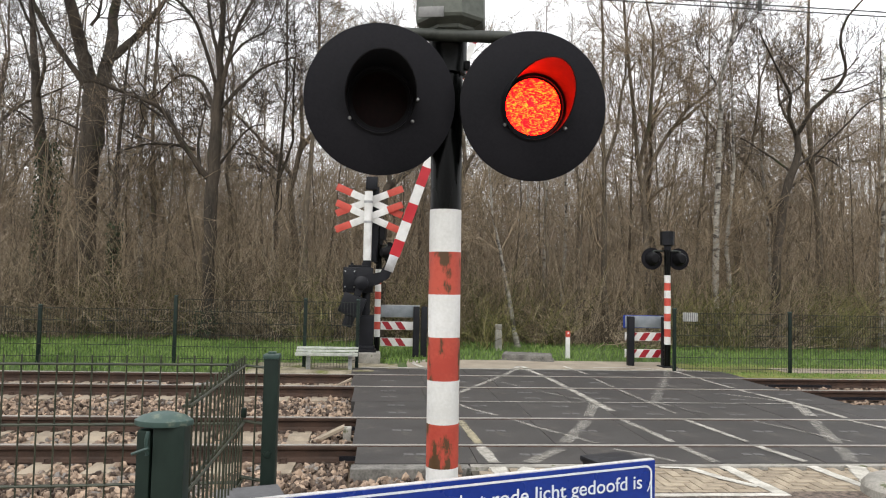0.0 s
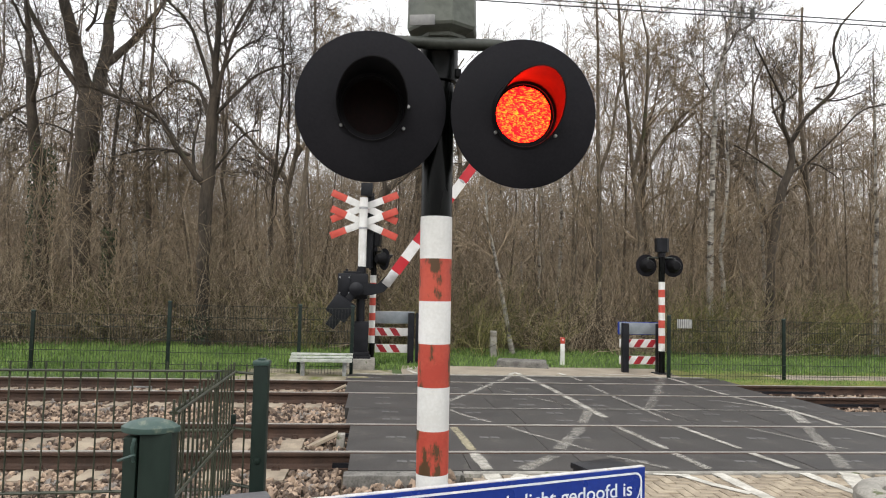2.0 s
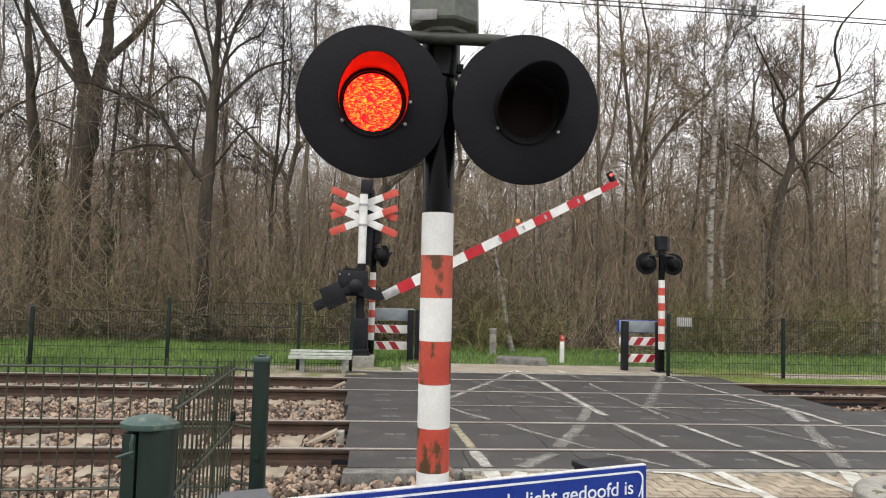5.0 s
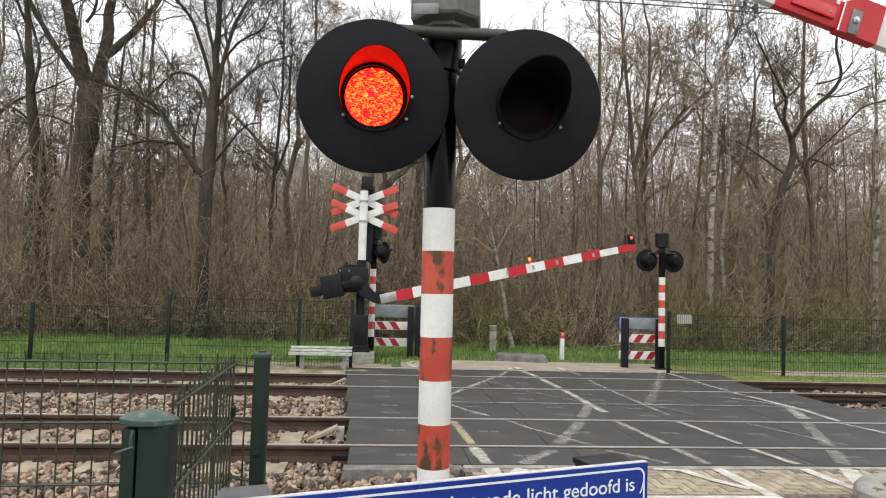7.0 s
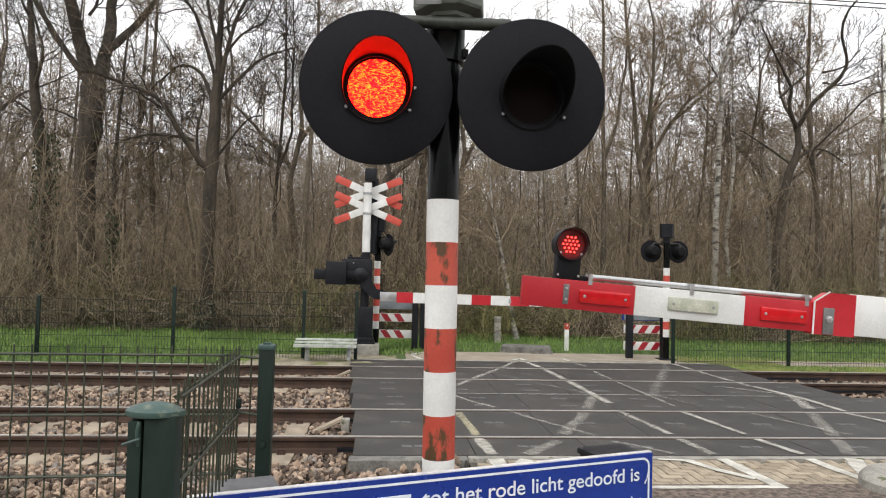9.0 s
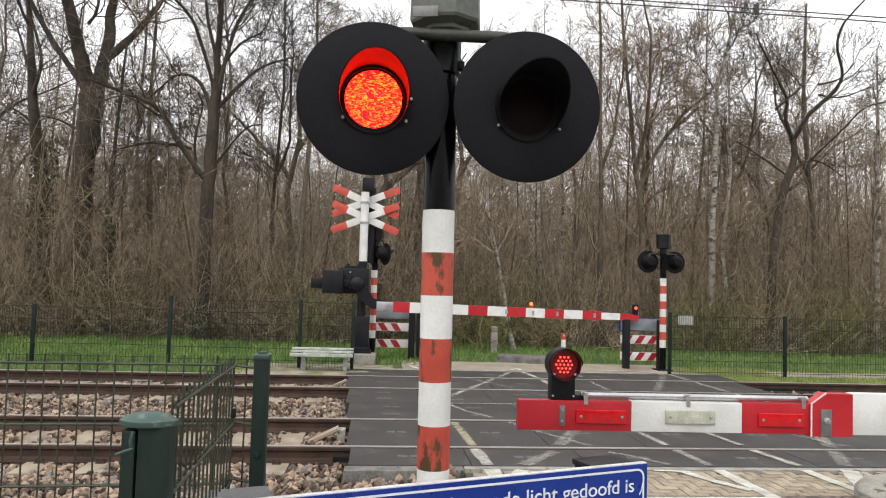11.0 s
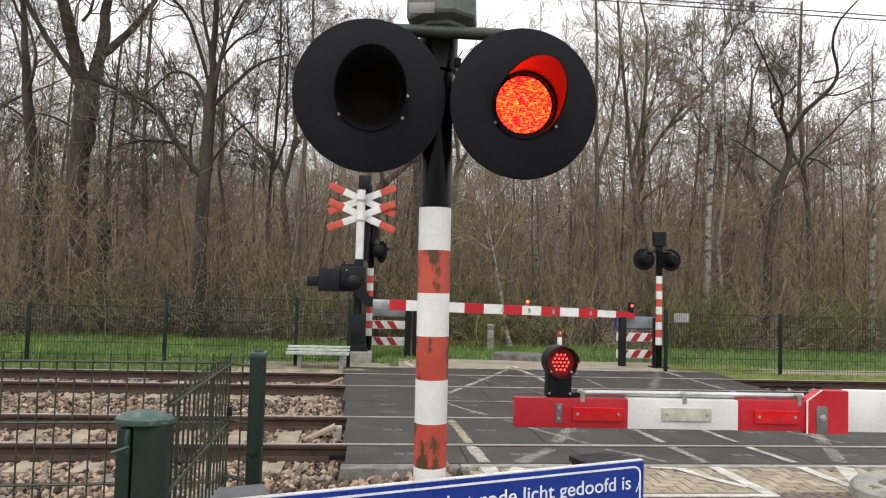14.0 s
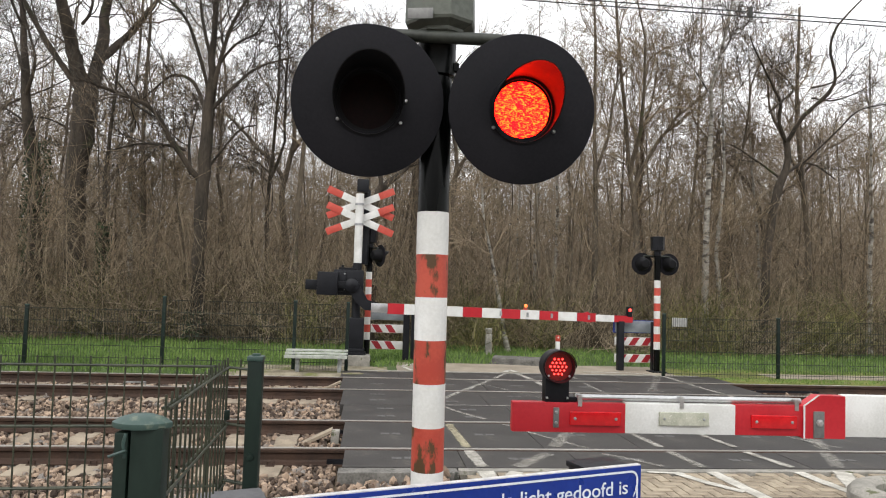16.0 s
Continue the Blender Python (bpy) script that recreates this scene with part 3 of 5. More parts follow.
# worn painted lines: the way, width, how much paint is left, paint
LINES = (
    (((1.04, 8.96), (1.08, 8.25), (1.11, 7.59)), 0.13, 0.9, M_LINEYELLOW), (((1.11, 7.45), (1.15, 6.79)), 0.16, 0.95, M_LINE),
    (((1.5, 6.79), (1.96, 7.35), (2.24, 7.96), (2.64, 8.71), (3.24, 10.2)), 0.2, 0.62, M_LINE),
    (((3.06, 14.19), (3.17, 13.37), (3.22, 12.3), (3.26, 11.29), (3.27, 10.31), (3.29, 9.6)), 0.16, 0.85, M_LINE),
    (((2.83, 14.19), (2.47, 13.4), (2.06, 12.59), (1.63, 11.75), (1.2, 10.9)), 0.13, 0.7, M_LINE),
    (((1.8, 13.05), (2.29, 12.12), (2.66, 11.31), (3.27, 10.3)), 0.09, 0.55, M_LINE),
    (((1.1, 10.2), (1.31, 9.65), (1.58, 9.2)), 0.09, 0.7, M_LINE), (((1.72, 9.0), (1.96, 8.45), (2.2, 8.05), (2.5, 7.5)), 0.1, 0.6, M_LINE),
    (((4.09, 12.9), (4.09, 11.4), (4.13, 10.3), (4.14, 9.4)), 0.1, 0.62, M_LINE), (((3.22, 8.95), (3.3, 8.21), (3.37, 7.46)), 0.13, 0.72, M_LINE),
    (((3.35, 7.45), (3.42, 6.79)), 0.14, 0.75, M_LINE), (((6.1, 14.19), (5.02, 11.94), (4.2, 10.3)), 0.2, 0.5, M_LINE),
    (((6.2, 14.19), (6.23, 13.27), (6.23, 12.5), (6.3, 11.3)), 0.12, 0.8, M_LINE), (((6.33, 11.2), (6.46, 10.39), (6.5, 9.9), (6.46, 9.0)), 0.14, 0.9, M_LINE),
    (((5.8, 11.1), (6.23, 10.64), (6.5, 10.2)), 0.1, 0.7, M_LINE), (((6.46, 10.3), (6.05, 9.25)), 0.24, 0.72, M_LINE),
    (((5.88, 8.95), (5.5, 8.1), (5.36, 7.78), (4.88, 6.79)), 0.2, 0.6, M_LINE), (((4.08, 8.95), (4.17, 8.23), (4.27, 7.46)), 0.12, 0.85, M_LINE),
    (((4.24, 7.45), (4.37, 6.79)), 0.13, 0.9, M_LINE), (((5.0, 8.9), (5.27, 8.24), (5.47, 7.78), (5.7, 7.46)), 0.1, 0.55, M_LINE),
    (((6.38, 8.95), (6.62, 8.2), (6.7, 7.46)), 0.12, 0.8, M_LINE), (((5.06, 12.22), (5.44, 11.34)), 0.07, 0.55, M_LINE),
    (((4.2, 10.3), (4.6, 9.3)), 0.09, 0.5, M_LINE), (((2.53, 7.31), (2.74, 7.13), (3.0, 6.79)), 0.09, 0.6, M_LINE),
    (((1.1, 10.237), (4.0, 10.237), (6.5, 10.237)), 0.05, 0.85, M_LINE), (((4.05, 14.19), (4.12, 13.45)), 0.1, 0.7, M_LINE),
    (((0.85, 14.19), (1.02, 13.6)), 0.1, 0.6, M_LINE))


def stroke(way, w, left, mat, z, on_deck=True):
    """A painted line along a bent way; its attribute says how much paint is left, less towards the edges."""
    s = Shape()
    cover = []
    spots = []
    for a, b in zip(way, way[1:]):
        a, b = Vector((*a, 0)), Vector((*b, 0))
        n = max(2, int((b - a).length / 0.1))
        spots += [(a.lerp(b, i / n), (b - a).normalized()) for i in range(n)]
    spots.append((Vector((*way[-1], 0)), spots[-1][1]))
    for p, d in spots:
        side = Vector((-d.y, d.x, 0)) * w * rng.uniform(0.48, 0.6)
        for k, c in ((-1, 0.0), (-0.62, 0.85), (0, 1.0), (0.62, 0.85), (1, 0.0)):
            q = p + side * k
            s.v.append((q.x, q.y, z))
            cover.append(c * left * rng.uniform(0.85, 1.1))
    for i in range(len(spots) - 1):
        y0, y1 = sorted((spots[i][0].y, spots[i + 1][0].y))
        if on_deck and any(y1 > r - 0.07 and y0 < r + 0.07 for r in RAILS):
            continue
        for k in range(4):
            o = 5 * i + k
            s.f.append((o, o + 1, o + 6, o + 5))
    me = s.mesh("road_marking", mat, False)
    me.attributes.new("paint_left", "FLOAT", "POINT").data.foreach_set("value", cover)
    return me


for k, (way, w, left, paint) in enumerate(LINES):
    whole("road_marking", stroke(way, w, left, paint, 0.0032 + 0.0004 * k), paint, "worn white paint line across the crossing deck", "road marking", group="road markings", kind="structure", smooth=False)

# ---- near paved road ----
whole("road", box((4.7, 6.12, -0.1), (7.6, 1.06, 0.12)), M_JOINT, "sand bed of the herringbone brick road", "road", kind="structure")
BRICKS = []
for i in range(0, 76):
    for j in range(0, 12):
        if (i - j) % 4 == 0:
            BRICKS.append((0.95 + 0.1 * (i + 1), 5.6 + 0.1 * (j + 0.5), 0))
        elif (i - j) % 4 == 3:
            BRICKS.append((0.95 + 0.1 * (i + 0.5), 5.6 + 0.1 * (j + 1), 1))

# white lines on the bricks
BRICK_LINES = ((((1.15, 6.62), (1.17, 5.9)), 0.17, 1.0), (((1.45, 6.6), (1.2, 6.1)), 0.15, 0.8), (((3.42, 6.62), (3.44, 6.26), (3.48, 5.68)), 0.15, 0.95),
               (((3.02, 6.58), (3.17, 6.26), (3.38, 5.95)), 0.11, 0.9), (((4.33, 6.62), (4.34, 6.35), (4.4, 5.9)), 0.14, 0.95), (((4.8, 6.62), (4.61, 6.25), (4.4, 5.72)), 0.2, 0.85),
               (((2.75, 6.6), (3.1, 6.55)), 0.06, 0.8), (((2.3, 5.71), (3.5, 5.71)), 0.09, 0.95), (((0.74, 15.0), (0.9, 14.36)), 0.12, 0.9),
               (((0.72, 15.1), (0.95, 15.5), (1.6, 15.6)), 0.12, 0.85), (((2.85, 14.36), (3.02, 14.75), (3.1, 14.36)), 0.14, 0.9), (((4.0, 14.75), (4.04, 14.36)), 0.1, 0.8), (((6.0, 14.36), (5.6, 14.6), (4.6, 14.62)), 0.08, 0.8))
for k, (way, w, left) in enumerate(BRICK_LINES):
    whole("road_marking", stroke(way, w, left, M_LINEBRICK, 0.006 + 0.0005 * k, False), M_LINEBRICK, "white paint line across the brick road", "road marking", group="road markings", kind="structure", smooth=False)


def build_bricks():
    road = thing("brick_road", "brown-grey herringbone brick road with white lines", "road", kind="structure")
    data = box((0, 0, -0.04), (0.188, 0.089, 0.08), 0.006).mesh("brick", M_BRICK, False)
    rest = Shape()
    made = 0
    seen = set()
    for x, y, up in BRICKS:
        key = (round(x * 40), round(y * 40), up)
        if key in seen or not (0.98 < x < 8.2 and 5.68 < y < 6.58):
            continue
        seen.add(key)
        m = pose(x, y, rng.uniform(-0.004, 0.003), rng.uniform(-1, 1), rng.uniform(-1, 1), (90 if up else 0) + rng.uniform(-1, 1))
        if x < 5.3 and made < 300:
            part("brick", data, None, road, at=m)
            made += 1
        else:
            rest.box((0, 0, -0.04), (0.188, 0.089, 0.08), m)
    tagged(part("brick_rows", rest, M_BRICK, road, smooth=False), kind="stuff")


# kerb stone ring with moss
ks = thing("kerb_stone", "rounded grey concrete kerb stone with mossy hollow beside the road", "kerb stone", pose(4.83, 5.70, 0.0, 0, 0, 12))
ring = Shape()
ring.lathe([(0.36, -0.05), (0.36, 0.085), (0.4, 0.115), (0.48, 0.125), (0.58, 0.11), (0.62, 0.07), (0.63, -0.05)], 40, Matrix.Diagonal((1, 0.72, 1, 1)), True)
part("stone_ring", ring, M_CONC, ks)
part("moss", Shape().lathe([(0.0, 0.05), (0.25, 0.045), (0.37, 0.02), (0.37, -0.05)], 28, Matrix.Diagonal((1, 0.72, 1, 1))), M_TURF, ks, "green moss in the hollow")

# ---- warning signal ----
FRONT = Matrix.Rotation(radians(90), 4, "X")     # turns z (lathe axis) towards -y


def lamp_head(sig, centre, detail, dark=False):
    """One lamp: shield, hood, housing and an added drum that imitates flashing; it looks towards -y."""
    n = 64 if detail else 28
    lamp = part("lamp", Shape().lathe([(0.101, 0.0), (0.247, 0.0), (0.25, 0.003), (0.25, 0.009), (0.246, 0.012), (0.101, 0.014)], n, FRONT, True), M_DISC, sig, "round matt black lamp shield", at=Matrix.Translation(centre) @ (pose(0, 0, 0, 5, 0, 3.5) if detail else Matrix()))
    part("housing", Shape().lathe(([(0.101, -0.001), (0.166, -0.001), (0.166, -0.19), (0.13, -0.235), (0.0, -0.245)] if detail else [(0.101, -0.001), (0.16, -0.001), (0.155, -0.05), (0.125, -0.11), (0.118, -0.16), (0.09, -0.2), (0.0, -0.21)]), n // 2, FRONT), M_HOOD, lamp)
    # hood: a slanted cylinder, long above and short below
    hood = Shape()
    k = 48 if detail else 16
    for r in (0.113, 0.109):
        for ring in (0, 1):
            for j in range(k):
                a = 2 * math.pi * j / k
                up = 0.5 + 0.5 * math.sin(a)
                out = 0.012 if ring == 0 else 0.02 + 0.215 * up ** 1.7
                rr = r * (1.0 if ring == 0 else 1.02)
                hood.v.append((rr * math.cos(a), -out, rr * math.sin(a)))
    for j in range(k):
        j2 = (j + 1) % k
        hood.f += [(j, j2, k + j2, k + j), (2 * k + j, 3 * k + j, 3 * k + j2, 2 * k + j2), (k + j, k + j2, 3 * k + j2, 3 * k + j), (j, 2 * k + j, 2 * k + j2, j2)]
    part("hood", hood, M_HOOD, lamp, "slanted black hood")
    if detail:
        for x, z in ((-0.098, -0.066), (0.108, -0.069), (0.123, 0.004)):
            part("screw", Shape().lathe([(0.0, 0.022), (0.004, 0.022), (0.006, 0.019), (0.006, 0.0)], 10, Matrix.Translation((x, 0, z)) @ FRONT), M_ALU, lamp, "small bright screw")
        # added drum on an upright spindle imitates flashing with a lit and a dark lens at right angles
        drum = part("lens_drum", Shape().lathe([(0.0, -0.09), (0.022, -0.09), (0.022, 0.09), (0.0, 0.09)], 16), M_HOOD, sig, "added drum that turns to imitate the lamp's flashing", at=lamp.matrix_basis @ Matrix.Translation((0, 0.1, 0)))
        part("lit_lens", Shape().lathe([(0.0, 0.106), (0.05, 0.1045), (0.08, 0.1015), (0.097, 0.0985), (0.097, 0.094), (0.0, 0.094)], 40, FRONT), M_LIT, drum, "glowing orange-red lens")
        part("dark_lens", Shape().lathe([(0.0, 0.104), (0.06, 0.102), (0.097, 0.0985), (0.097, 0.094), (0.0, 0.094)], 40, Matrix.Rotation(radians(-89), 4, "Z") @ FRONT), M_DARKLENS, drum, "unlit lens face with the LEDs' red glow painted in")
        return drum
    part("lens", Shape().lathe([(0.0, 0.006), (0.1, 0.002), (0.1, -0.01)], 20, FRONT), M_DARKLENS, lamp)


def signal_post(at, detail, gap, label, lean=0.0, back_domes=False):
    """A striped post with two flashing lamps and a bell box; lamps look towards -y of its own space."""
    sig = thing("warning_signal", label, "crossing signal", at, "warning signals")
    n = 40 if detail else 14
    r = 0.054 if detail else 0.07
    part("pole", Shape().lathe([(r, 0.0), (r, 0.7 if detail else 0.5)], n), M_POLEBLACK, sig)
    part("pole_top", Shape().lathe([(r, 2.003 if detail else 2.04), (r, 2.62)], n), M_POLEBLACK, sig, "glossy black upper pole")
    foot_z, step = (0.7, 0.1448) if detail else (0.5, 0.1712)
    top_z = foot_z + 9 * step
    for i in range(9):
        z0, z1 = foot_z + step * i, foot_z + step * (i + 1)
        part("band", Shape().lathe([(r + 0.001, z0), (r + 0.001, z1)], n), (M_REDRUST if detail else M_REDFAR) if i % 2 else M_WHITE, sig, "rust-stained red band" if i % 2 else "white band")
    part("collar", Shape().lathe([(r + 0.002, 2.47), (0.066, 2.475), (0.066, 2.60), (0.072, 2.61), (0.072, 2.66), (r, 2.665)], n), M_POLEBLACK, sig)
    part("foot", Shape().box((0, 0, 0.012), (0.34, 0.34, 0.024), None, 0.005), M_BLACK, sig)
    w = gap / 2
    part("crossbar", rod((-w + 0.05, -0.08, 2.589), (w - 0.05, -0.08, 2.589), 0.021, 14), M_BAR, sig)
    for sx in (-w, w):
        part("bracket", Shape().tube([(sx * 0.8, -0.08, 2.589), (sx, -0.03, 2.575), (sx, 0.02, 2.45)], 0.018, 10), M_BAR, sig)
    b = part("bell_box", Shape().lathe([(0.06, 2.6), (0.09, 2.618), (0.09, 2.63), (0.122, 2.645), (0.127, 2.655), (0.12, 2.90), (0.1, 2.93), (0.0, 2.935)] if detail else [(0.08, 2.6), (0.085, 2.7), (0.15, 2.72), (0.16, 3.02), (0.0, 3.04)], 8, Matrix.Translation((0.01 if detail else 0, 0, 0)) @ Matrix.Rotation(radians(12 if detail else 22), 4, "Z")), M_GREENBOX if detail else M_BLACK, sig, "weathered grey-green bell housing" if detail else "", smooth=False)
    if detail:
        part("label_strip", box((-0.045, -0.1215, 2.655), (0.085, 0.004, 0.036), 0.001), M_PLATE, b, "grey plate with worn marks", at=pose(0, 0, 0, 0, 0, -10))
        part("cable", Shape().tube([(0.066, -0.02, 2.5), (0.085, -0.03, 2.48), (0.08, -0.03, 2.44), (0.056, -0.02, 2.42)], 0.005, 6), M_BLACK, sig)
        part("clamp", box((0.066, -0.02, 2.505), (0.02, 0.03, 0.03), 0.004), M_HOOD, sig)
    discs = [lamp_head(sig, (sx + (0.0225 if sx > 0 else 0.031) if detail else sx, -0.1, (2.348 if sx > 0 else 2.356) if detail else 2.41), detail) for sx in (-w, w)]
    return sig, discs


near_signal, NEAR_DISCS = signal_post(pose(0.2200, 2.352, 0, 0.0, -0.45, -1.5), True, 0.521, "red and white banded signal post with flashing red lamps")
signal_post(pose(6.40, 14.95, 0, 0, 0.3, 183), False, 0.64, "banded signal post with black lamps turned away")
signal_post(pose(-0.06, 15.9, 0, 0, 0, 118), False, 0.6, "banded signal post with black lamps seen edge-on")

# ---- blue instruction sign on its barrier ----
s_a, s_b = Vector((-0.487, 1.88, 0)), Vector((0.962, 2.362, 0))
s_len = (s_b - s_a).length
s_turn = math.degrees(math.atan2(s_b.y - s_a.y, s_b.x - s_a.x))
chicane = thing("chicane_barrier", "barrier of black posts carrying a blue instruction sign", "barrier", pose(s_a.x, s_a.y, 0, 0, 0, s_turn))
for x, mat in ((0.16, M_CAPGREY), (1.43, M_BLACK)):
    p = part("post", box((x, 0.11, 0.56), (0.17, 0.13, 1.12), 0.006), M_BLACK, chicane)
    part("cap", box((x, 0.11, 1.128), (0.185, 0.145, 0.022), 0.006), mat, p, "flat post cap")
for z in (0.32, 0.68):
    bd = part("board", box((0.75, 0.02, z), (1.4, 0.022, 0.18), 0.004), M_WHITE, chicane, "red and white striped board")
    for i in range(5):
        x = 0.12 + 0.28 * i
        part("stripe", Shape().prism([(x, z - 0.088), (x + 0.13, z - 0.088), (x + 0.25, z + 0.088), (x + 0.12, z + 0.088)], 0.006, 0.008), M_REDFAR, bd, "red diagonal stripe", smooth=False)
sign = part("sign_board", box((s_len / 2, 0.012, 1.003), (s_len, 0.02, 0.3), 0.003), M_SIGNEDGE, chicane, "white-edged sign board")
part("sign_face", box((s_len / 2, 0.0, 1.0025), (s_len - 0.006, 0.005, 0.294)), M_BLUE, sign, "blue enamel face")
# border line
bl = Shape()
x0, x1, z0, z1, rr = 0.016, s_len - 0.016, 0.87, 1.136, 0.03
loop = []
for cx, cz, a0 in ((x1 - rr, z1 - rr, 0), (x0 + rr, z1 - rr, 90), (x0 + rr, z0 + rr, 180), (x1 - rr, z0 + rr, 270)):
    for k in range(6):
        a = radians(a0 + 18 * k)
        loop.append((cx + rr * math.cos(a), cz + rr * math.sin(a), math.cos(a), math.sin(a)))
n = len(loop)
for x, z, nx, nz in loop:
    bl.v += [(x, -0.004, z), (x - nx * 0.0075, -0.004, z - nz * 0.0075)]
bl.f = [(2 * i, 2 * ((i + 1) % n), 2 * ((i + 1) % n) + 1, 2 * i + 1) for i in range(n)]
part("border_line", bl, M_SIGNWHITE, sign, "white border line", smooth=False)
part("white_panel", box((0.49, -0.0035, 0.993), (0.27, 0.002, 0.21)), M_SIGNWHITE, sign, "plain white panel", smooth=False)


def letter_mesh(body):
    cu = bpy.data.curves.new("letters", "FONT")
    cu.body, cu.size, cu.offset, cu.extrude = body, 0.1, 0.0005, 0.0006
    ob = new("letters", cu)
    bpy.context.view_layer.update()
    me = bpy.data.meshes.new_from_object(ob.evaluated_get(bpy.context.evaluated_depsgraph_get()))
    bpy.data.objects.remove(ob)
    return me


def lettering(body, width, at, mat, parent):
    """Letters of the built-in font, each a part, over the given width."""
    k = width / max(v.co.x for v in letter_mesh(body).vertices)
    for i, c in enumerate(body):
        if c == " ":
            continue
        end = max(v.co.x for v in letter_mesh(body[:i + 1]).vertices)
        me = letter_mesh(c)
        shift = end - max(v.co.x for v in me.vertices)
        for v in me.vertices:
            v.co = Vector(((v.co.x + shift) * k, -v.co.z, v.co.y * k * 0.93))
        me.materials.clear()
        me.materials.append(mat)
        part("letter", me, None, parent, at=at)


lettering("tot het rode licht gedoofd is", 0.805, pose(0.662, -0.004, 1.059), M_SIGNWHITE, sign)
for x, z, a in ((1.495, 1.055, 30), (1.502, 1.075, 15), (1.44, 1.0, -40), (1.47, 0.99, 20)):
    part("scratch", box((0, 0, 0), (0.004, 0.001, 0.02)), M_SIGNWHITE, sign, "pale scratch", at=pose(x, -0.0045, z, 0, a, 0), smooth=False)


# ---- near green fence ----
def mesh_panel(length, top, rows, step=0.05, rv=0.0028, rh=0.0036, ears=0.028, low=0.1):
    """Uprights along x with double cross wires; returns shapes of uprights and of cross wires."""
    up, cross = Shape(), []
    k = int(length / step)
    for i in range(k + 1):
        x = i * step
        up.tube([(x, 0, low), (x, 0, top + ears)], rv, 6)
    for z in rows:
        pair = Shape()
        for dy in (-0.006, 0.006):
            pair.tube([(0, dy, z), (length, dy, z)], rh, 6)
        cross.append(pair)
    return up, cross


def add_panel(fence, at, length, top, spacing, **kw):
    rows = []
    z = top
    while z > 0.12:
        rows.append(z)
        z -= spacing
    up, cross = mesh_panel(length, top, rows, **kw)
    p = part("mesh_panel", up, M_WIRE, fence, "upright wires", at=at)
    for c in cross:
        part("cross_wire", c, M_WIRE, p)
    return p


gate = thing("mesh_fence", "dark green welded mesh fence with steel posts", "fence")
part("post", box((-0.434, 1.475, 0.725), (0.064, 0.05, 1.45), 0.006), M_GREEN, gate, "thick dark green gate post")
part("post", box((-0.484, 1.47, 0.72), (0.028, 0.035, 1.44), 0.005), M_GREEN, gate, "flat green clamping post")
cap = Shape()
rim = [(0.06 * math.cos(a), math.copysign(0.036 * abs(math.sin(a)) ** 1.5, math.sin(a))) for a in (2 * math.pi * k / 36 for k in range(36))]
for scale, z in ((0.97, 1.447), (1.0, 1.45), (0.99, 1.458), (0.72, 1.468), (0.35, 1.474)):
    cap.v += [(-0.451 + x * scale, 1.475 + y * scale, z) for x, y in rim]
cap.f = [(36 * i + j, 36 * i + (j + 1) % 36, 36 * i + 36 + (j + 1) % 36, 36 * i + 36 + j) for i in range(4) for j in range(36)] + [tuple(range(35, -1, -1)), tuple(range(144, 180))]
part("cap", cap, M_GREENCAP, gate, "pale green domed plastic cap")
for z in (1.415, 1.2):
    part("eye_bolt", Shape().tube([(-0.47, 1.435, z - 0.02), (-0.47, 1.425, z + 0.01), (-0.468, 1.43, z + 0.028)], 0.0035, 8), M_GREENCAP, gate, "steel eye bolt")
    part("bolt", rod((-0.497, 1.425, z - 0.016), (-0.464, 1.425, z - 0.004), 0.003, 8), M_GREENCAP, gate, "steel bolt")
fp = part("post", box((-0.338, 2.16, 0.755), (0.044, 0.044, 1.51), 0.004), M_GREEN, gate, "slim dark green corner post")
part("cap", Shape().box((-0.338, 2.16, 1.516), (0.05, 0.05, 0.016), None, 0.006).box((-0.338, 2.16, 1.527), (0.022, 0.022, 0.006)), M_GREENCAP, gate, "green plastic cap")
part("bolt", Shape().lathe([(0.0, 0.008), (0.01, 0.006), (0.012, 0)], 14, Matrix.Translation((-0.34, 2.138, 1.225)) @ FRONT), M_GREEN, gate)
# panel from the gate post back to the corner, panel along the track, short return to the corner post
dx, dy = -0.432 + 0.411, 2.219 - 1.49
add_panel(gate, pose(-0.411, 1.49, 0, 0, 0, math.degrees(math.atan2(dy, dx))), math.hypot(dx, dy), 1.482, 0.178, step=0.048)
add_panel(gate, pose(-2.43, 2.11, 0, 0, 0, 3.1), 2.0, 1.482, 0.182)
add_panel(gate, pose(-0.432, 2.219, 0, 0, 0, -32), 0.09, 1.48, 0.172)
part("clip", box((-0.426, 2.205, 1.336), (0.016, 0.016, 0.03), 0.003), M_GREEN, gate)


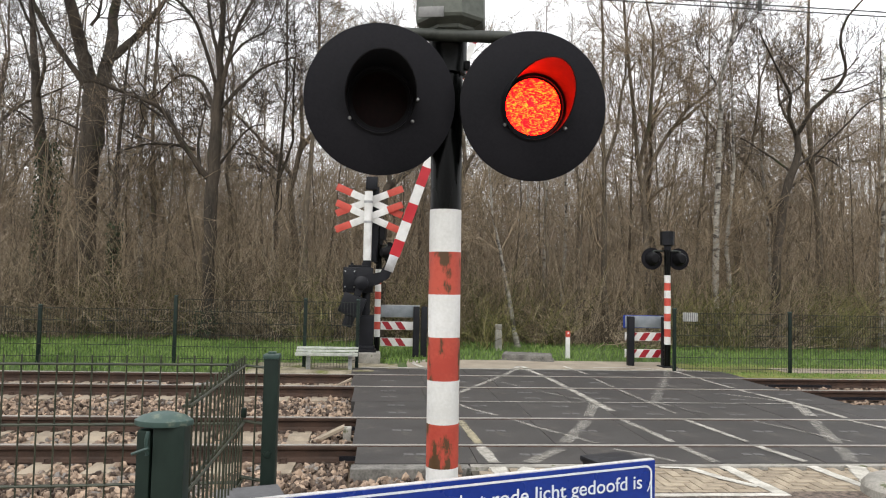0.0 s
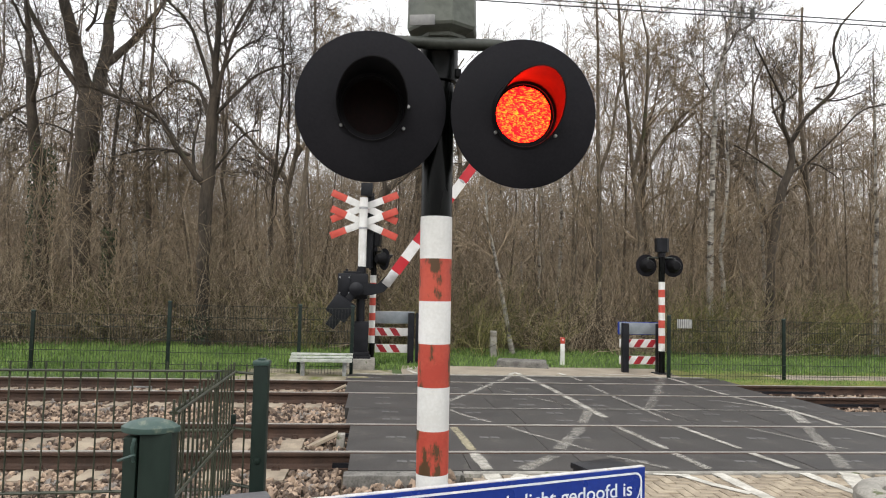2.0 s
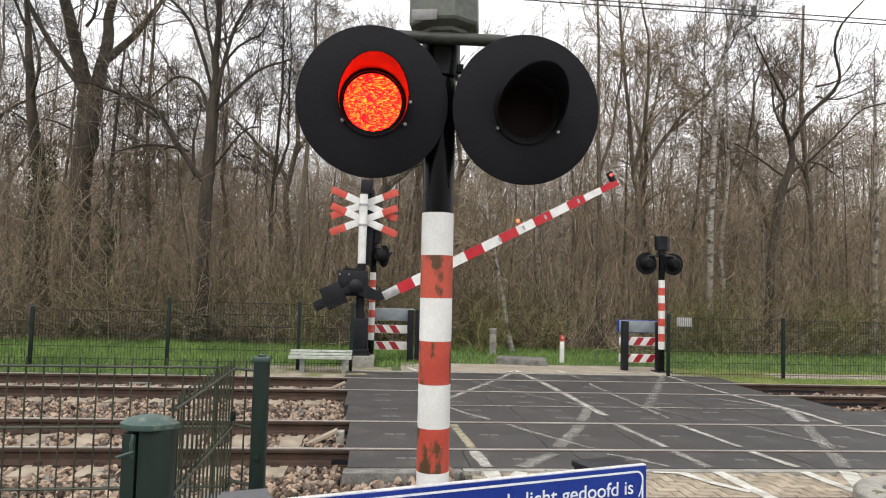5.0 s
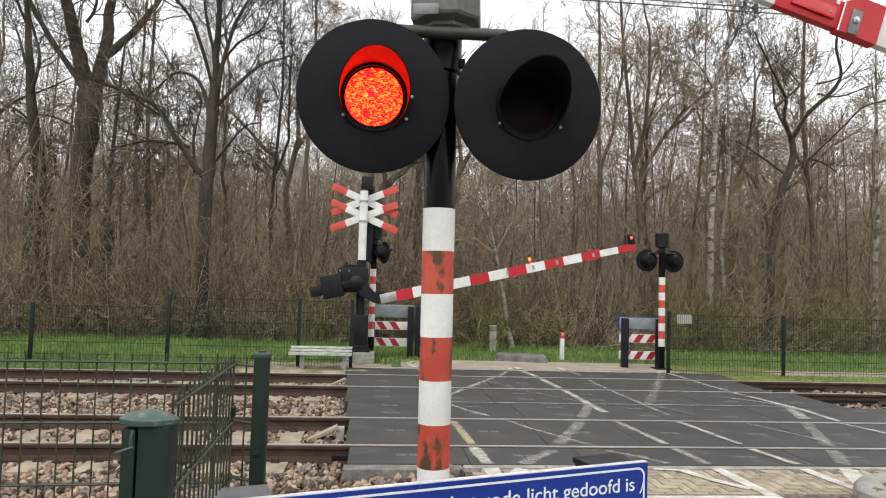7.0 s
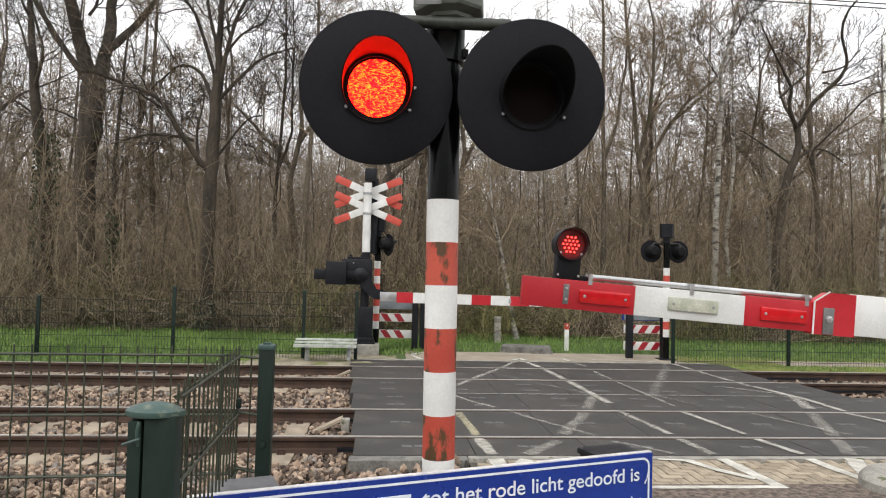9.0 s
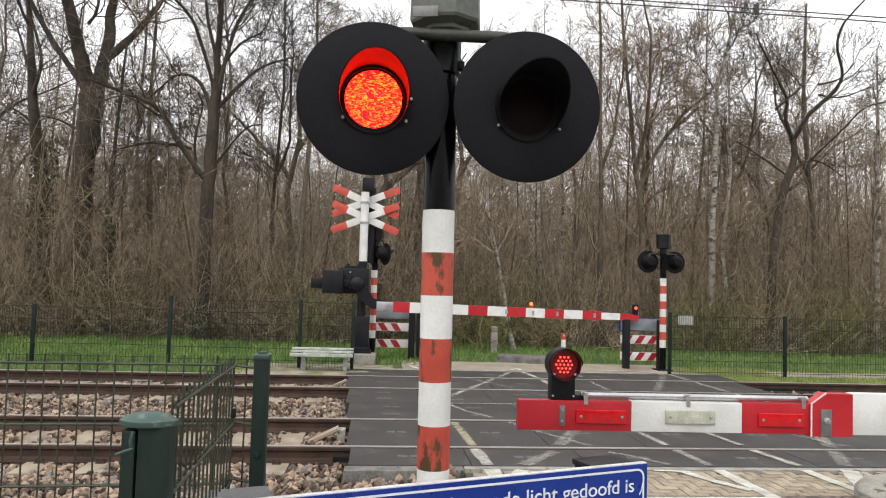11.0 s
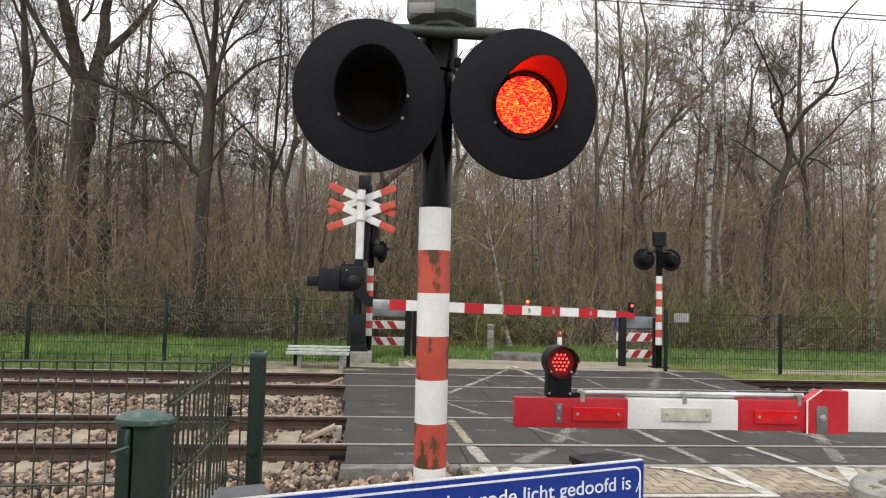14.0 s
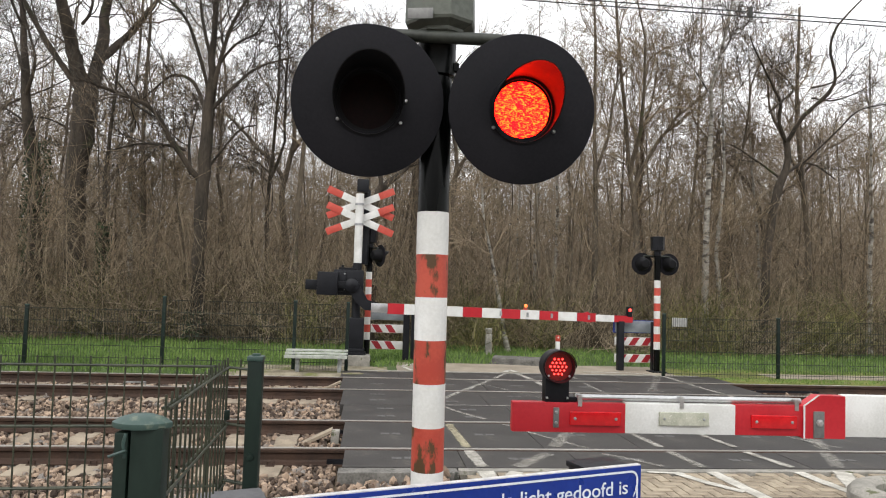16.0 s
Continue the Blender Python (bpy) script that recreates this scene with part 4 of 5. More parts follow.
# ---- far fences ----
def far_fence(posts, y, tops, label):
    """Posts of uneven height with mesh panels; each panel's top lies a little under its lower post."""
    f = thing("mesh_fence", label, "fence")
    for x, top in zip(posts, tops):
        p = part("post", box((x, y, top / 2 - 0.1), (0.07, 0.05, top + 0.2), 0.006), M_GREEN, f)
        part("cap", box((x, y, top + 0.008), (0.08, 0.06, 0.02), 0.005), M_GREENCAP, p, "pale plastic cap")
    for a, b, ta, tb in zip(posts, posts[1:], tops, tops[1:]):
        top = min(ta, tb) - 0.04
        up = Shape()
        n = int((b - a - 0.06) / 0.06)
        for i in range(1, n):
            x = a + 0.03 + (b - a - 0.06) * i / n
            up.tube([(x, y - 0.03, -0.04), (x, y - 0.03, top)], 0.0042, 3, False)
        p = part("mesh_panel", up, M_WIREFAR, f, "", smooth=False)
        for k in range(6):
            z = top - 0.006 - 0.235 * k
            part("cross_wire", Shape().tube([(a, y - 0.035, z), (b, y - 0.035, z)], 0.0075, 4, False), M_WIREFAR, p, "", smooth=False)
    return f


far_fence([-17.02, -14.44, -11.85, -9.25, -6.65, -4.07, -1.51, -0.45], 14.25, [1.15, 1.15, 1.15, 1.15, 1.15, 1.38, 1.365, 1.365], "dark green mesh fence along the grass verge")
far_fence([6.24, 8.82, 11.4, 14.0, 16.6, 19.2, 21.8], 14.22, [1.31, 1.28, 1.28, 1.28, 1.28, 1.28, 1.28], "dark green mesh fence beside the path")
ss = thing("fence_sign", "small plate with grey bars on the mesh fence", "sign", pose(6.56, 14.16, 1.15))
part("plate", box((0, 0, 0), (0.33, 0.01, 0.19), 0.003), M_LID, ss)
for i in range(7):
    part("bar", box((-0.14 + 0.047 * i, -0.007, 0), (0.02, 0.004, 0.19)), M_PLATE, ss)


# ---- far chicane barriers ----
def striped_barrier(at, width, posts, label, blue, lean=0.12):
    b = thing("chicane_barrier", label, "barrier", at, "chicane barriers")
    for x in posts:
        part("post", Shape().box((x, -0.175, 0.52), (0.14, 0.14, 1.16), None, 0.012), M_BLACK, b)
    top = part("sign_board", box((width / 2, -0.09, 0.98), (width, 0.02, 0.26), 0.004), M_BOARDBACK, b, "grey back of a blue sign")
    part("sign_frame", box((width / 2, -0.078, 0.98), (width + 0.08, 0.012, 0.29), 0.003), M_BLUE if blue else M_STEEL, top)
    for z in (0.645, 0.265):
        bd = part("board", box((width / 2, -0.085, z), (width, 0.024, 0.19), 0.004), M_WHITE, b)
        x = 0.02
        while x + 0.27 < width + 0.01:
            part("stripe", Shape().prism([(x + max(0, -lean), z - 0.088), (x + max(0, -lean) + 0.15, z - 0.088), (x + max(0, lean) + 0.15, z + 0.088), (x + max(0, lean), z + 0.088)], -0.1005, -0.098), M_STRIPERED, bd, "red diagonal stripe", smooth=False)
            x += 0.3
    return b


striped_barrier(pose(5.53, 15.33, 0), 0.95, (0.1, 0.9), "barrier with red and white boards below a blue-edged sign", True)
striped_barrier(pose(0.02, 16.2, 0.1), 0.86, (0.82, 1.0), "barrier with red and white boards below a grey sign", False, -0.12)

# ---- bench-like trough, bollards, island ----
bench = thing("bench", "low pale grey slatted bench on a steel leg", "bench", pose(-1.63, 13.78, 0.02))
for k in range(3):
    part("slat", box((0.6, 0.06 + 0.15 * k, 0.29 + 0.045 * k), (1.22, 0.147, 0.035), 0.005, pose(0, 0, 0)), M_BENCH, bench)
part("front_edge", box((0.6, -0.02, 0.285), (1.22, 0.02, 0.06), 0.004), M_BENCH, bench)
for x in (0.24, 1.06):
    part("leg", box((x, 0.15, 0.1), (0.08, 0.09, 0.36), 0.006), M_STEEL, bench)
    part("bracket", box((x, 0.2, 0.29), (0.06, 0.42, 0.03)), M_STEEL, bench, at=pose(0, 0, -0.03, 4, 0, 0))
bo = thing("bollard", "weathered grey concrete bollard with a grooved top", "bollard", pose(3.2, 18.5, 0))
part("shaft", box((0, 0, 0.24), (0.17, 0.17, 0.56), 0.02), M_CONC, bo)
part("head", Shape().box((0, 0, 0.56), (0.15, 0.15, 0.05), None, 0.012).box((0, 0, 0.63), (0.17, 0.17, 0.09), None, 0.025), M_CONC, bo)
mp_ = thing("marker_post", "slim white marker post with a red top", "marker post", pose(4.6, 16.65, 0))
part("shaft", box((0, 0, 0.24), (0.1, 0.08, 0.52), 0.01), M_WHITE, mp_)
part("top", box((0, 0, 0.575), (0.102, 0.082, 0.15), 0.01), M_REDFAR, mp_, "red top")
part("reflector", box((0, -0.043, 0.6), (0.03, 0.006, 0.04)), M_WHITE, mp_)
isl = thing("kerb_island", "low concrete slab with mossy edges on the path", "kerb slab", pose(3.5, 16.2, 0, 0, 0, -14))
part("slab", box((0, 0, 0.05), (1.15, 0.75, 0.16), 0.03), M_CONCDARK, isl)
part("foot", box((0, 0, 0.0), (1.25, 0.85, 0.04), 0.01), M_CONCDARK, isl)

# ---- overhead wires ----
for k, (z, r) in enumerate(((5.42, 0.008), (5.36, 0.008))):
    whole("contact_wire", rod((-70, 8.3, z), (70, 8.3, z), r, 6), M_CABLE, "thin dark overhead contact wire above the track", "wire", group="overhead wires")
whole("wire_clip", box((4.75, 8.3, 5.41), (0.05, 0.03, 0.14), 0.005), M_CABLE, "small dark clip on the overhead wire", "wire clip")

# ---- barrier drive and mast beyond the tracks ----
mast = thing("barrier_mast", "black mast with barrier drive on a concrete footing", "barrier mast", pose(-0.32, 15.4, 0))
part("footing", box((0.02, -0.1, 0.06), (0.66, 0.6, 0.3), 0.03), M_CONC, mast, "mossy concrete footing")
part("base_plate", box((0.02, 0, 0.235), (0.46, 0.4, 0.06), 0.01), M_BLACK, mast)
part("base", Shape().box((0.02, 0, 0.62), (0.34, 0.3, 0.78), None, 0.02).box((0.02, -0.02, 0.3), (0.4, 0.34, 0.1), None, 0.02), M_BLACK, mast)
part("pole", Shape().lathe([(0.095, 1.0), (0.095, 2.22)], 20), M_BLACK, mast)
part("white_pole", Shape().lathe([(0.09, 2.22), (0.09, 3.76), (0.0, 3.76)], 20), M_WHITE, mast, "white upper pole")
part("pole_behind", Shape().lathe([(0.085, 2.2), (0.085, 3.9)], 16, Matrix.Translation((0.15, 0.3, 0))), M_BLACK, mast)
part("top_box", Shape().box((0.06, 0.05, 3.95), (0.26, 0.22, 0.28), None, 0.015), M_BLACK, mast)
part("drive_box", Shape().box((-0.18, -0.02, 1.78), (0.66, 0.34, 0.56), None, 0.03).box((-0.2, -0.02, 2.08), (0.4, 0.26, 0.06), None, 0.01), M_BLACK, mast)
for x in (-0.32, -0.08):
    part("lug", Shape().lathe([(0.03, 2.1), (0.03, 2.16), (0.0, 2.165)], 10, Matrix.Translation((x, -0.02, 0))), M_BLACK, mast)
part("cover", box((-0.36, -0.2, 1.8), (0.26, 0.03, 0.44), 0.01), M_BLACK, mast, "bolted black cover")
for dx in (-0.1, 0.1):
    for dz in (-0.17, 0.17):
        part("bolt", Shape().lathe([(0.0, 0.02), (0.016, 0.018), (0.018, 0)], 6, Matrix.Translation((-0.36 + dx, -0.214, 1.8 + dz)) @ FRONT), M_STEEL, mast)
part("shaft", Shape().lathe([(0.15, 0.0), (0.15, 0.16), (0.07, 0.2), (0.0, 0.2)], 24, Matrix.Translation((-0.1, -0.19, 1.72)) @ FRONT), M_BLACK, mast)
for z in (3.05, 3.5):
    part("collar", Shape().lathe([(0.1, z), (0.1, z + 0.05)], 20), M_STEEL, mast)
# two crosses, each of two boards
cross = thing("level_crossing_cross", "double white warning cross with red tips on the mast", "crossing sign", pose(-0.30, 15.56, 0))
for ci, zc in enumerate((3.565, 3.2)):
    for sgn in (1, -1):
        y = -0.02 * (ci * 2 + (sgn > 0))
        m = Matrix.Translation((0, y, zc)) @ Matrix.Rotation(radians(-sgn * 22.5), 4, "Y")
        arm = part("arm", box((0, 0, 0), (0.9, 0.012, 0.155), 0.003), M_WHITE, cross, "white board", at=m)
        for e in (-1, 1):
            part("tip", box((e * 0.62, 0, 0), (0.36, 0.0125, 0.155), 0.003), M_REDFAR, arm, "red tip")


# ---- barrier booms ----
def far_boom():
    """Boom pointing along +x from its pivot at the origin, 0.45 below it when closed."""
    b = thing("barrier_boom", "long red and white striped barrier boom with small lamps", "barrier boom", pose(-0.42, 15.15, 1.72), "barrier booms")
    part("arm", Shape().prism([(-0.1, 0.16), (0.1, 0.16), (0.22, -0.08), (0.36, -0.3), (0.66, -0.36), (0.66, -0.54), (0.3, -0.52), (0.08, -0.34), (-0.08, -0.1)], -0.05, 0.05), M_BLACK, b, "black curved boom arm")
    part("counterweight_arm", box((-0.35, 0, 0.0), (0.6, 0.1, 0.16), 0.02), M_BLACK, b)
    cw = part("counterweight", box((-0.52, -0.02, 0.02), (0.44, 0.34, 0.5), 0.02), M_BLACK, b, "black counterweight box")
    part("counterweight", Shape().box((-0.86, -0.02, -0.02), (0.26, 0.2, 0.22), None, 0.02), M_BLACK, b)
    part("sleeve", box((0.62, -0.02, -0.46), (0.36, 0.08, 0.2), 0.006), M_ALU, b, "grey aluminium sleeve")
    x = 0.8
    w = 0.36
    z = -0.465
    i = 0
    while x < 6.33:
        thick = x < 5.05
        h = 0.23 - 0.01 * (x - 0.8) if thick else 0.15
        part("section", box((x + w / 2, -0.02, z + (0 if thick else -0.005)), (w, 0.06, h), 0.004), M_WHITE if i % 2 else M_BOOMRED, b, "white section" if i % 2 else "red section", smooth=False)
        x += w
        w = min(0.43, 6.36 - x)
        i += 1
        if w < 0.05:
            break
    part("knee", Shape().prism([(5.2, -0.57), (5.36, -0.57), (5.36, -0.42), (5.28, -0.34), (5.2, -0.36)], -0.055, 0.015), M_BOOMRED, b, "red joint plate")
    for x, zz in ((3.3, 0), (3.9, 0), (4.45, 0), (5.3, 0)):
        part("clamp", box((x, -0.055, z), (0.05, 0.02, 0.1)), M_STEEL, b)
    tip = part("tip_lamp", Shape().box((6.25, 0, -0.3), (0.12, 0.12, 0.24), None, 0.02), M_BLACK, b)
    part("lens", Shape().lathe([(0.0, 0.025), (0.025, 0.02), (0.034, 0.0)], 14, Matrix.Translation((6.25, -0.06, -0.26)) @ FRONT), M_LED, tip, "glowing red lamp")
    mid = part("middle_lamp", Shape().lathe([(0.05, -0.39), (0.05, -0.33), (0.0, -0.33)], 12, Matrix.Translation((3.86, 0.02, 0))), M_REDFAR, b)
    part("lens", Shape().lathe([(0.0, 0.03), (0.03, 0.022), (0.04, 0.0)], 12, Matrix.Translation((3.86, -0.02, -0.27)) @ FRONT), M_AMBER, mid, "small amber lamp")
    return b


def near_boom():
    """Boom pointing along -x from its pivot at the origin."""
    b = thing("barrier_boom", "red and white barrier boom with reflectors and red lamp", "barrier boom", pose(9.043, 3.27, 1.619), "barrier booms")
    X0, Z0 = -8.355, -0.595        # tip and lower edge in the boom's space
    y0, y1 = -0.035, 0.035

    def piece(name, xa, xb, h, mat, label=""):
        return part(name, Shape().box(((xa + xb) / 2, -0.011, Z0 + h / 2), (xb - xa, 0.048, h), None, 0.004), mat, b, label)

    tip = piece("section", X0, X0 + 0.55, 0.14, M_BOOMRED, "red section")
    piece("section", X0 + 0.55, X0 + 1.105, 0.144, M_WHITE, "white section")
    piece("section", X0 + 1.105, X0 + 1.465, 0.148, M_BOOMRED, "red section")
    knee = part("section", Shape().prism([(X0 + 1.45, Z0 - 0.008), (X0 + 1.67, Z0 - 0.008), (X0 + 1.67, Z0 + 0.2), (X0 + 1.53, Z0 + 0.2), (X0 + 1.45, Z0 + 0.147)], -0.045, 0.016), M_BOOMRED, b, "thick red joint section")
    part("edge_strip", Shape().prism([(X0 + 1.45, Z0 - 0.01), (X0 + 1.458, Z0 - 0.01), (X0 + 1.458, Z0 + 0.15), (X0 + 1.535, Z0 + 0.204), (X0 + 1.528, Z0 + 0.206), (X0 + 1.45, Z0 + 0.152)], -0.0475, -0.044), M_WHITE, knee)
    x = X0 + 1.67
    i = 1
    while x < -1.2:
        piece("section", x, x + 0.56, 0.2 + 0.004 * i, M_WHITE if i % 2 else M_BOOMRED, "white section" if i % 2 else "red section")
        x += 0.56
        i += 1
    part("arm", Shape().prism([(0.1, 0.16), (-0.1, 0.16), (-0.3, -0.1), (-0.8, -0.25), (-1.3, -0.35), (-1.3, -0.58), (-0.6, -0.58), (-0.1, -0.34)], -0.05, 0.05), M_BLACK, b, "black boom arm")
    for c, mat, wd, hz in ((0.40, M_REFRED, 0.25, 0.068), (0.84, M_REFWHITE, 0.25, 0.074), (1.3, M_REFRED, 0.235, 0.068)):
        r = part("reflector", box((X0 + c, -0.041, Z0 + hz), (wd, 0.012, 0.064), 0.004), mat, b, "flat red reflector" if mat is M_REFRED else "milky white reflector")
        for e in (-1, 1):
            part("screw", Shape().lathe([(0.0, 0.004), (0.006, 0.003), (0.0075, 0)], 10, Matrix.Translation((X0 + c + e * (wd / 2 - 0.025), -0.047, Z0 + hz)) @ FRONT), M_STEEL, r)
    pl = part("plate", box((X0 + 0.21, -0.038, Z0 + 0.07), (0.028, 0.006, 0.094), 0.002), M_PLATE, b, "grey metal plate")
    for dz in (-0.025, 0.025):
        part("screw", Shape().lathe([(0.0, 0.006), (0.006, 0.005), (0.008, 0)], 8, Matrix.Translation((X0 + 0.21, -0.041, Z0 + 0.07 + dz)) @ FRONT), M_ALU, pl)
    pl = part("plate", box((X0 + 1.528, -0.049, Z0 + 0.06), (0.055, 0.008, 0.13), 0.002), M_PLATE, b, "grey metal plate")
    part("bolt", Shape().lathe([(0.0, 0.016), (0.01, 0.015), (0.012, 0.009), (0.018, 0.008), (0.018, 0)], 6, Matrix.Translation((X0 + 1.528, -0.053, Z0 + 0.07)) @ FRONT), M_ALU, pl)
    part("tube", rod((X0 + 0.31, 0, Z0 + 0.162), (X0 + 1.46, 0, Z0 + 0.166), 0.014, 14), M_ALU, b, "bright aluminium tube")
    for c in (0.325, 0.83, 1.42):
        part("clip", Shape().box((X0 + c, -0.037, Z0 + 0.148), (0.02, 0.004, 0.048)).box((X0 + c, -0.015, Z0 + 0.176), (0.022, 0.05, 0.004)), M_ALU, b)
    part("cable_end", Shape().box((X0 + 0.295, 0, Z0 + 0.152), (0.05, 0.03, 0.026), None, 0.006), M_BLACK, b)
    lampx = X0 + 0.216
    lb = part("boom_lamp", Shape().box((lampx, 0.01, Z0 + 0.21), (0.118, 0.07, 0.15), None, 0.008), M_BLACK, b, "black boom lamp with red lights")
    head = Matrix.Translation((lampx, 0.0, Z0 + 0.308)) @ FRONT
    part("head", Shape().lathe([(0.0, -0.05), (0.07, -0.05), (0.078, -0.04), (0.078, 0.055), (0.074, 0.058), (0.07, 0.05), (0.068, 0.03), (0.0, 0.03)], 36, head), M_BLACK, lb)
    part("hood", Shape().add([(0.08 * math.cos(a), z, 0.08 * math.sin(a)) for a in [radians(8 * k) for k in range(0, 24)] for z in (-0.05, -0.07 - 0.015 * math.sin(a))], [(2 * k, 2 * k + 1, 2 * k + 3, 2 * k + 2) for k in range(23)], Matrix.Translation((lampx, 0, Z0 + 0.308))), M_HOOD, lb)
    # face behind the LEDs; its dark red colour stands in for their glow
    part("lens", Shape().lathe([(0.0, 0.0305), (0.067, 0.0305), (0.067, 0.0)], 28, head), M_LEDGLOW, lb, "lens face with the LEDs' red glow painted in")
    led = Shape().lathe([(0.0, 0.007), (0.004, 0.006), (0.0055, 0.0)], 8)
    led_data = led.mesh("led", M_LED)
    rows = ((2, 3), (1, 4), (0, 5), (-1, 4), (-2, 3))
    for r, cnt in rows:
        for c in range(cnt):
            part("led", led_data, None, lb, at=Matrix.Translation((lampx + (c - (cnt - 1) / 2) * 0.019, -0.03, Z0 + 0.308 + r * 0.0175)) @ FRONT)
    for sx in (-1, 1):
        for z in (0.16, 0.265):
            part("screw", Shape().lathe([(0.0, 0.006), (0.005, 0.005), (0.006, 0)], 8, Matrix.Translation((lampx + sx * 0.05, -0.026 - (0.02 if z > 0.2 else 0), Z0 + z)) @ FRONT), M_ALU, lb)
    return b


FAR_BOOM, NEAR_BOOM = far_boom(), near_boom()
nm = thing("barrier_mast", "black barrier mast with drive beside the road", "barrier mast", pose(9.1, 3.5, 0))
part("footing", box((0, 0, 0.06), (0.7, 0.6, 0.2), 0.03), M_CONC, nm)
part("base", box((0, 0, 0.62), (0.34, 0.3, 0.95), 0.02), M_BLACK, nm)
part("pole", Shape().lathe([(0.085, 1.0), (0.085, 3.9), (0, 3.9)], 20), M_BLACK, nm)
part("drive_box", box((0.15, 0.0, 1.75), (0.6, 0.3, 0.55), 0.03), M_BLACK, nm)

# ---- trees ----
def wander(p, d, length, r0, r1, n, rnd, bend, lift):
    """A wandering branch line with tapering radii."""
    pts, rad = [Vector(p)], [r0]
    d = Vector(d).normalized()
    for i in range(n):
        d = (d + Vector((rnd.gauss(0, bend), rnd.gauss(0, bend), rnd.gauss(0, bend) + lift))).normalized()
        pts.append(pts[-1] + d * (length / n))
        rad.append(r0 + (r1 - r0) * (i + 1) / n)
    return pts, rad


def branch_out(shape, pts, rad, rnd, level, spec):
    """Side branches along a line, down to fine twigs."""
    count, length, angle = spec[level]
    total = len(pts) - 1
    for k in range(count):
        f = rnd.uniform(0.3, 1.0) if level else rnd.uniform(0.25, 1.0)
        i = min(total - 1, int(f * total))
        w = f * total - i
        p = pts[i].lerp(pts[i + 1], w)
        r = rad[i] + (rad[i + 1] - rad[i]) * w
        axis = (pts[i + 1] - pts[i]).normalized()
        side = axis.orthogonal().normalized()
        side.rotate(Matrix.Rotation(rnd.uniform(0, 6.283), 3, axis))
        a = radians(rnd.gauss(angle, 12))
        d = axis * math.cos(a) + side * math.sin(a)
        ln = length * rnd.uniform(0.55, 1.15) * (1.15 - 0.5 * f)
        br = max(0.0058, min(r * 0.5, 0.006 + ln * 0.0105))
        last = level == len(spec) - 1
        n = 2 if last else (4 if level else 6)
        q, s = wander(p, d, ln, br, 0.0042 if last else max(0.005, br * 0.3), n, rnd, 0.24, 0.05)
        shape.tube(q, s, 3 if br < 0.022 else 5, False)
        if not last:
            branch_out(shape, q, s, rnd, level + 1, spec)


def tree(name, label, line, r0, r1, seed, bark, spec, forks=(), at=None, group="bare trees", twig=None, low=0):
    """Trunk along the line of points, heavy forks, and a crown of fine bare branches."""
    rnd = random.Random(seed)
    t = thing(name, label, "tree", at, group)
    trunk, crown = Shape(), Shape()
    pts = []
    line = [Vector(p) for p in line]
    for a, b in zip(line, line[1:]):
        for k in range(4):
            pts.append(a.lerp(b, k / 4) + Vector((rnd.gauss(0, r0 * 0.13), rnd.gauss(0, r0 * 0.13), 0)) * (1 if (k or a is not line[0]) else 0))
    pts.append(line[-1])
    n = len(pts) - 1
    rad = [r0 * (1.35 if i == 0 else 1) * (1 - i / n) + r1 * (i / n) for i in range(n + 1)]
    trunk.tube(pts, rad, 10, False)
    branch_out(crown, pts, rad, rnd, 0, spec)
    for f, d, ln, rr in forks:
        i = min(n - 1, int(f * n))
        q, s = wander(pts[i], d, ln, rr, rr * 0.22, 9, rnd, 0.14, 0.05)
        trunk.tube(q, s, 8, False)
        branch_out(crown, q, s, rnd, 0, spec)
    for _ in range(low):
        i = rnd.randrange(1, n)
        q, s = wander(pts[i], (rnd.gauss(0, 1), rnd.gauss(0, 1), 0.2), rnd.uniform(0.8, 2.4), 0.014, 0.004, 5, rnd, 0.2, 0.0)
        crown.tube(q, s, 3, False)
    part("trunk", trunk, bark, t)
    part("crown", crown, twig or M_TWIG, t, "bare fine branches")
    return t


def limb_tree(name, label, y, trunk_line, limbs, seed, bark, spec, twig):
    """A tree of a trunk and named limbs, each a line of (x, z, radius) at depth y, smoothed, with fine twigs."""
    rnd = random.Random(seed)
    x0 = trunk_line[0][0]
    t = thing(name, label, "tree", pose(x0, y, 0), "bare trees")
    trunk, crown = Shape(), Shape()
    for k, line in enumerate((trunk_line, *limbs)):
        pts, rad = [], []
        slope, depth = (0.0 if k == 0 else rnd.uniform(-0.55, 0.55)), 0.0
        n = len(line)
        for i in range(n - 1):
            p0, p1, p2, p3 = line[max(0, i - 1)], line[i], line[i + 1], line[min(n - 1, i + 2)]
            for j in range(5):
                u = j / 5
                q = [0.5 * (2 * p1[c] + (p2[c] - p0[c]) * u + (2 * p0[c] - 5 * p1[c] + 4 * p2[c] - p3[c]) * u * u + (3 * p1[c] - p0[c] - 3 * p2[c] + p3[c]) * u ** 3) for c in range(3)]
                r = max(0.012, q[2] * (0.86 if k == 0 else 0.78)) * rnd.uniform(0.93, 1.06)
                pts.append(Vector((q[0] - x0 + rnd.gauss(0, 0.12 * r), depth, q[1] + rnd.gauss(0, 0.12 * r))))
                rad.append(r)
                depth += slope * math.hypot(p2[0] - p1[0], p2[1] - p1[1]) / 5
        pts.append(Vector((line[-1][0] - x0, depth, line[-1][1])))
        rad.append(line[-1][2])
        trunk.tube(pts, rad, 12 if rad[0] > 0.1 else 7, False)
        if k:
            branch_out(crown, pts, rad, rnd, 0, spec)
    part("trunk", trunk, bark, t)
    part("crown", crown, twig, t, "bare fine branches")
    return t


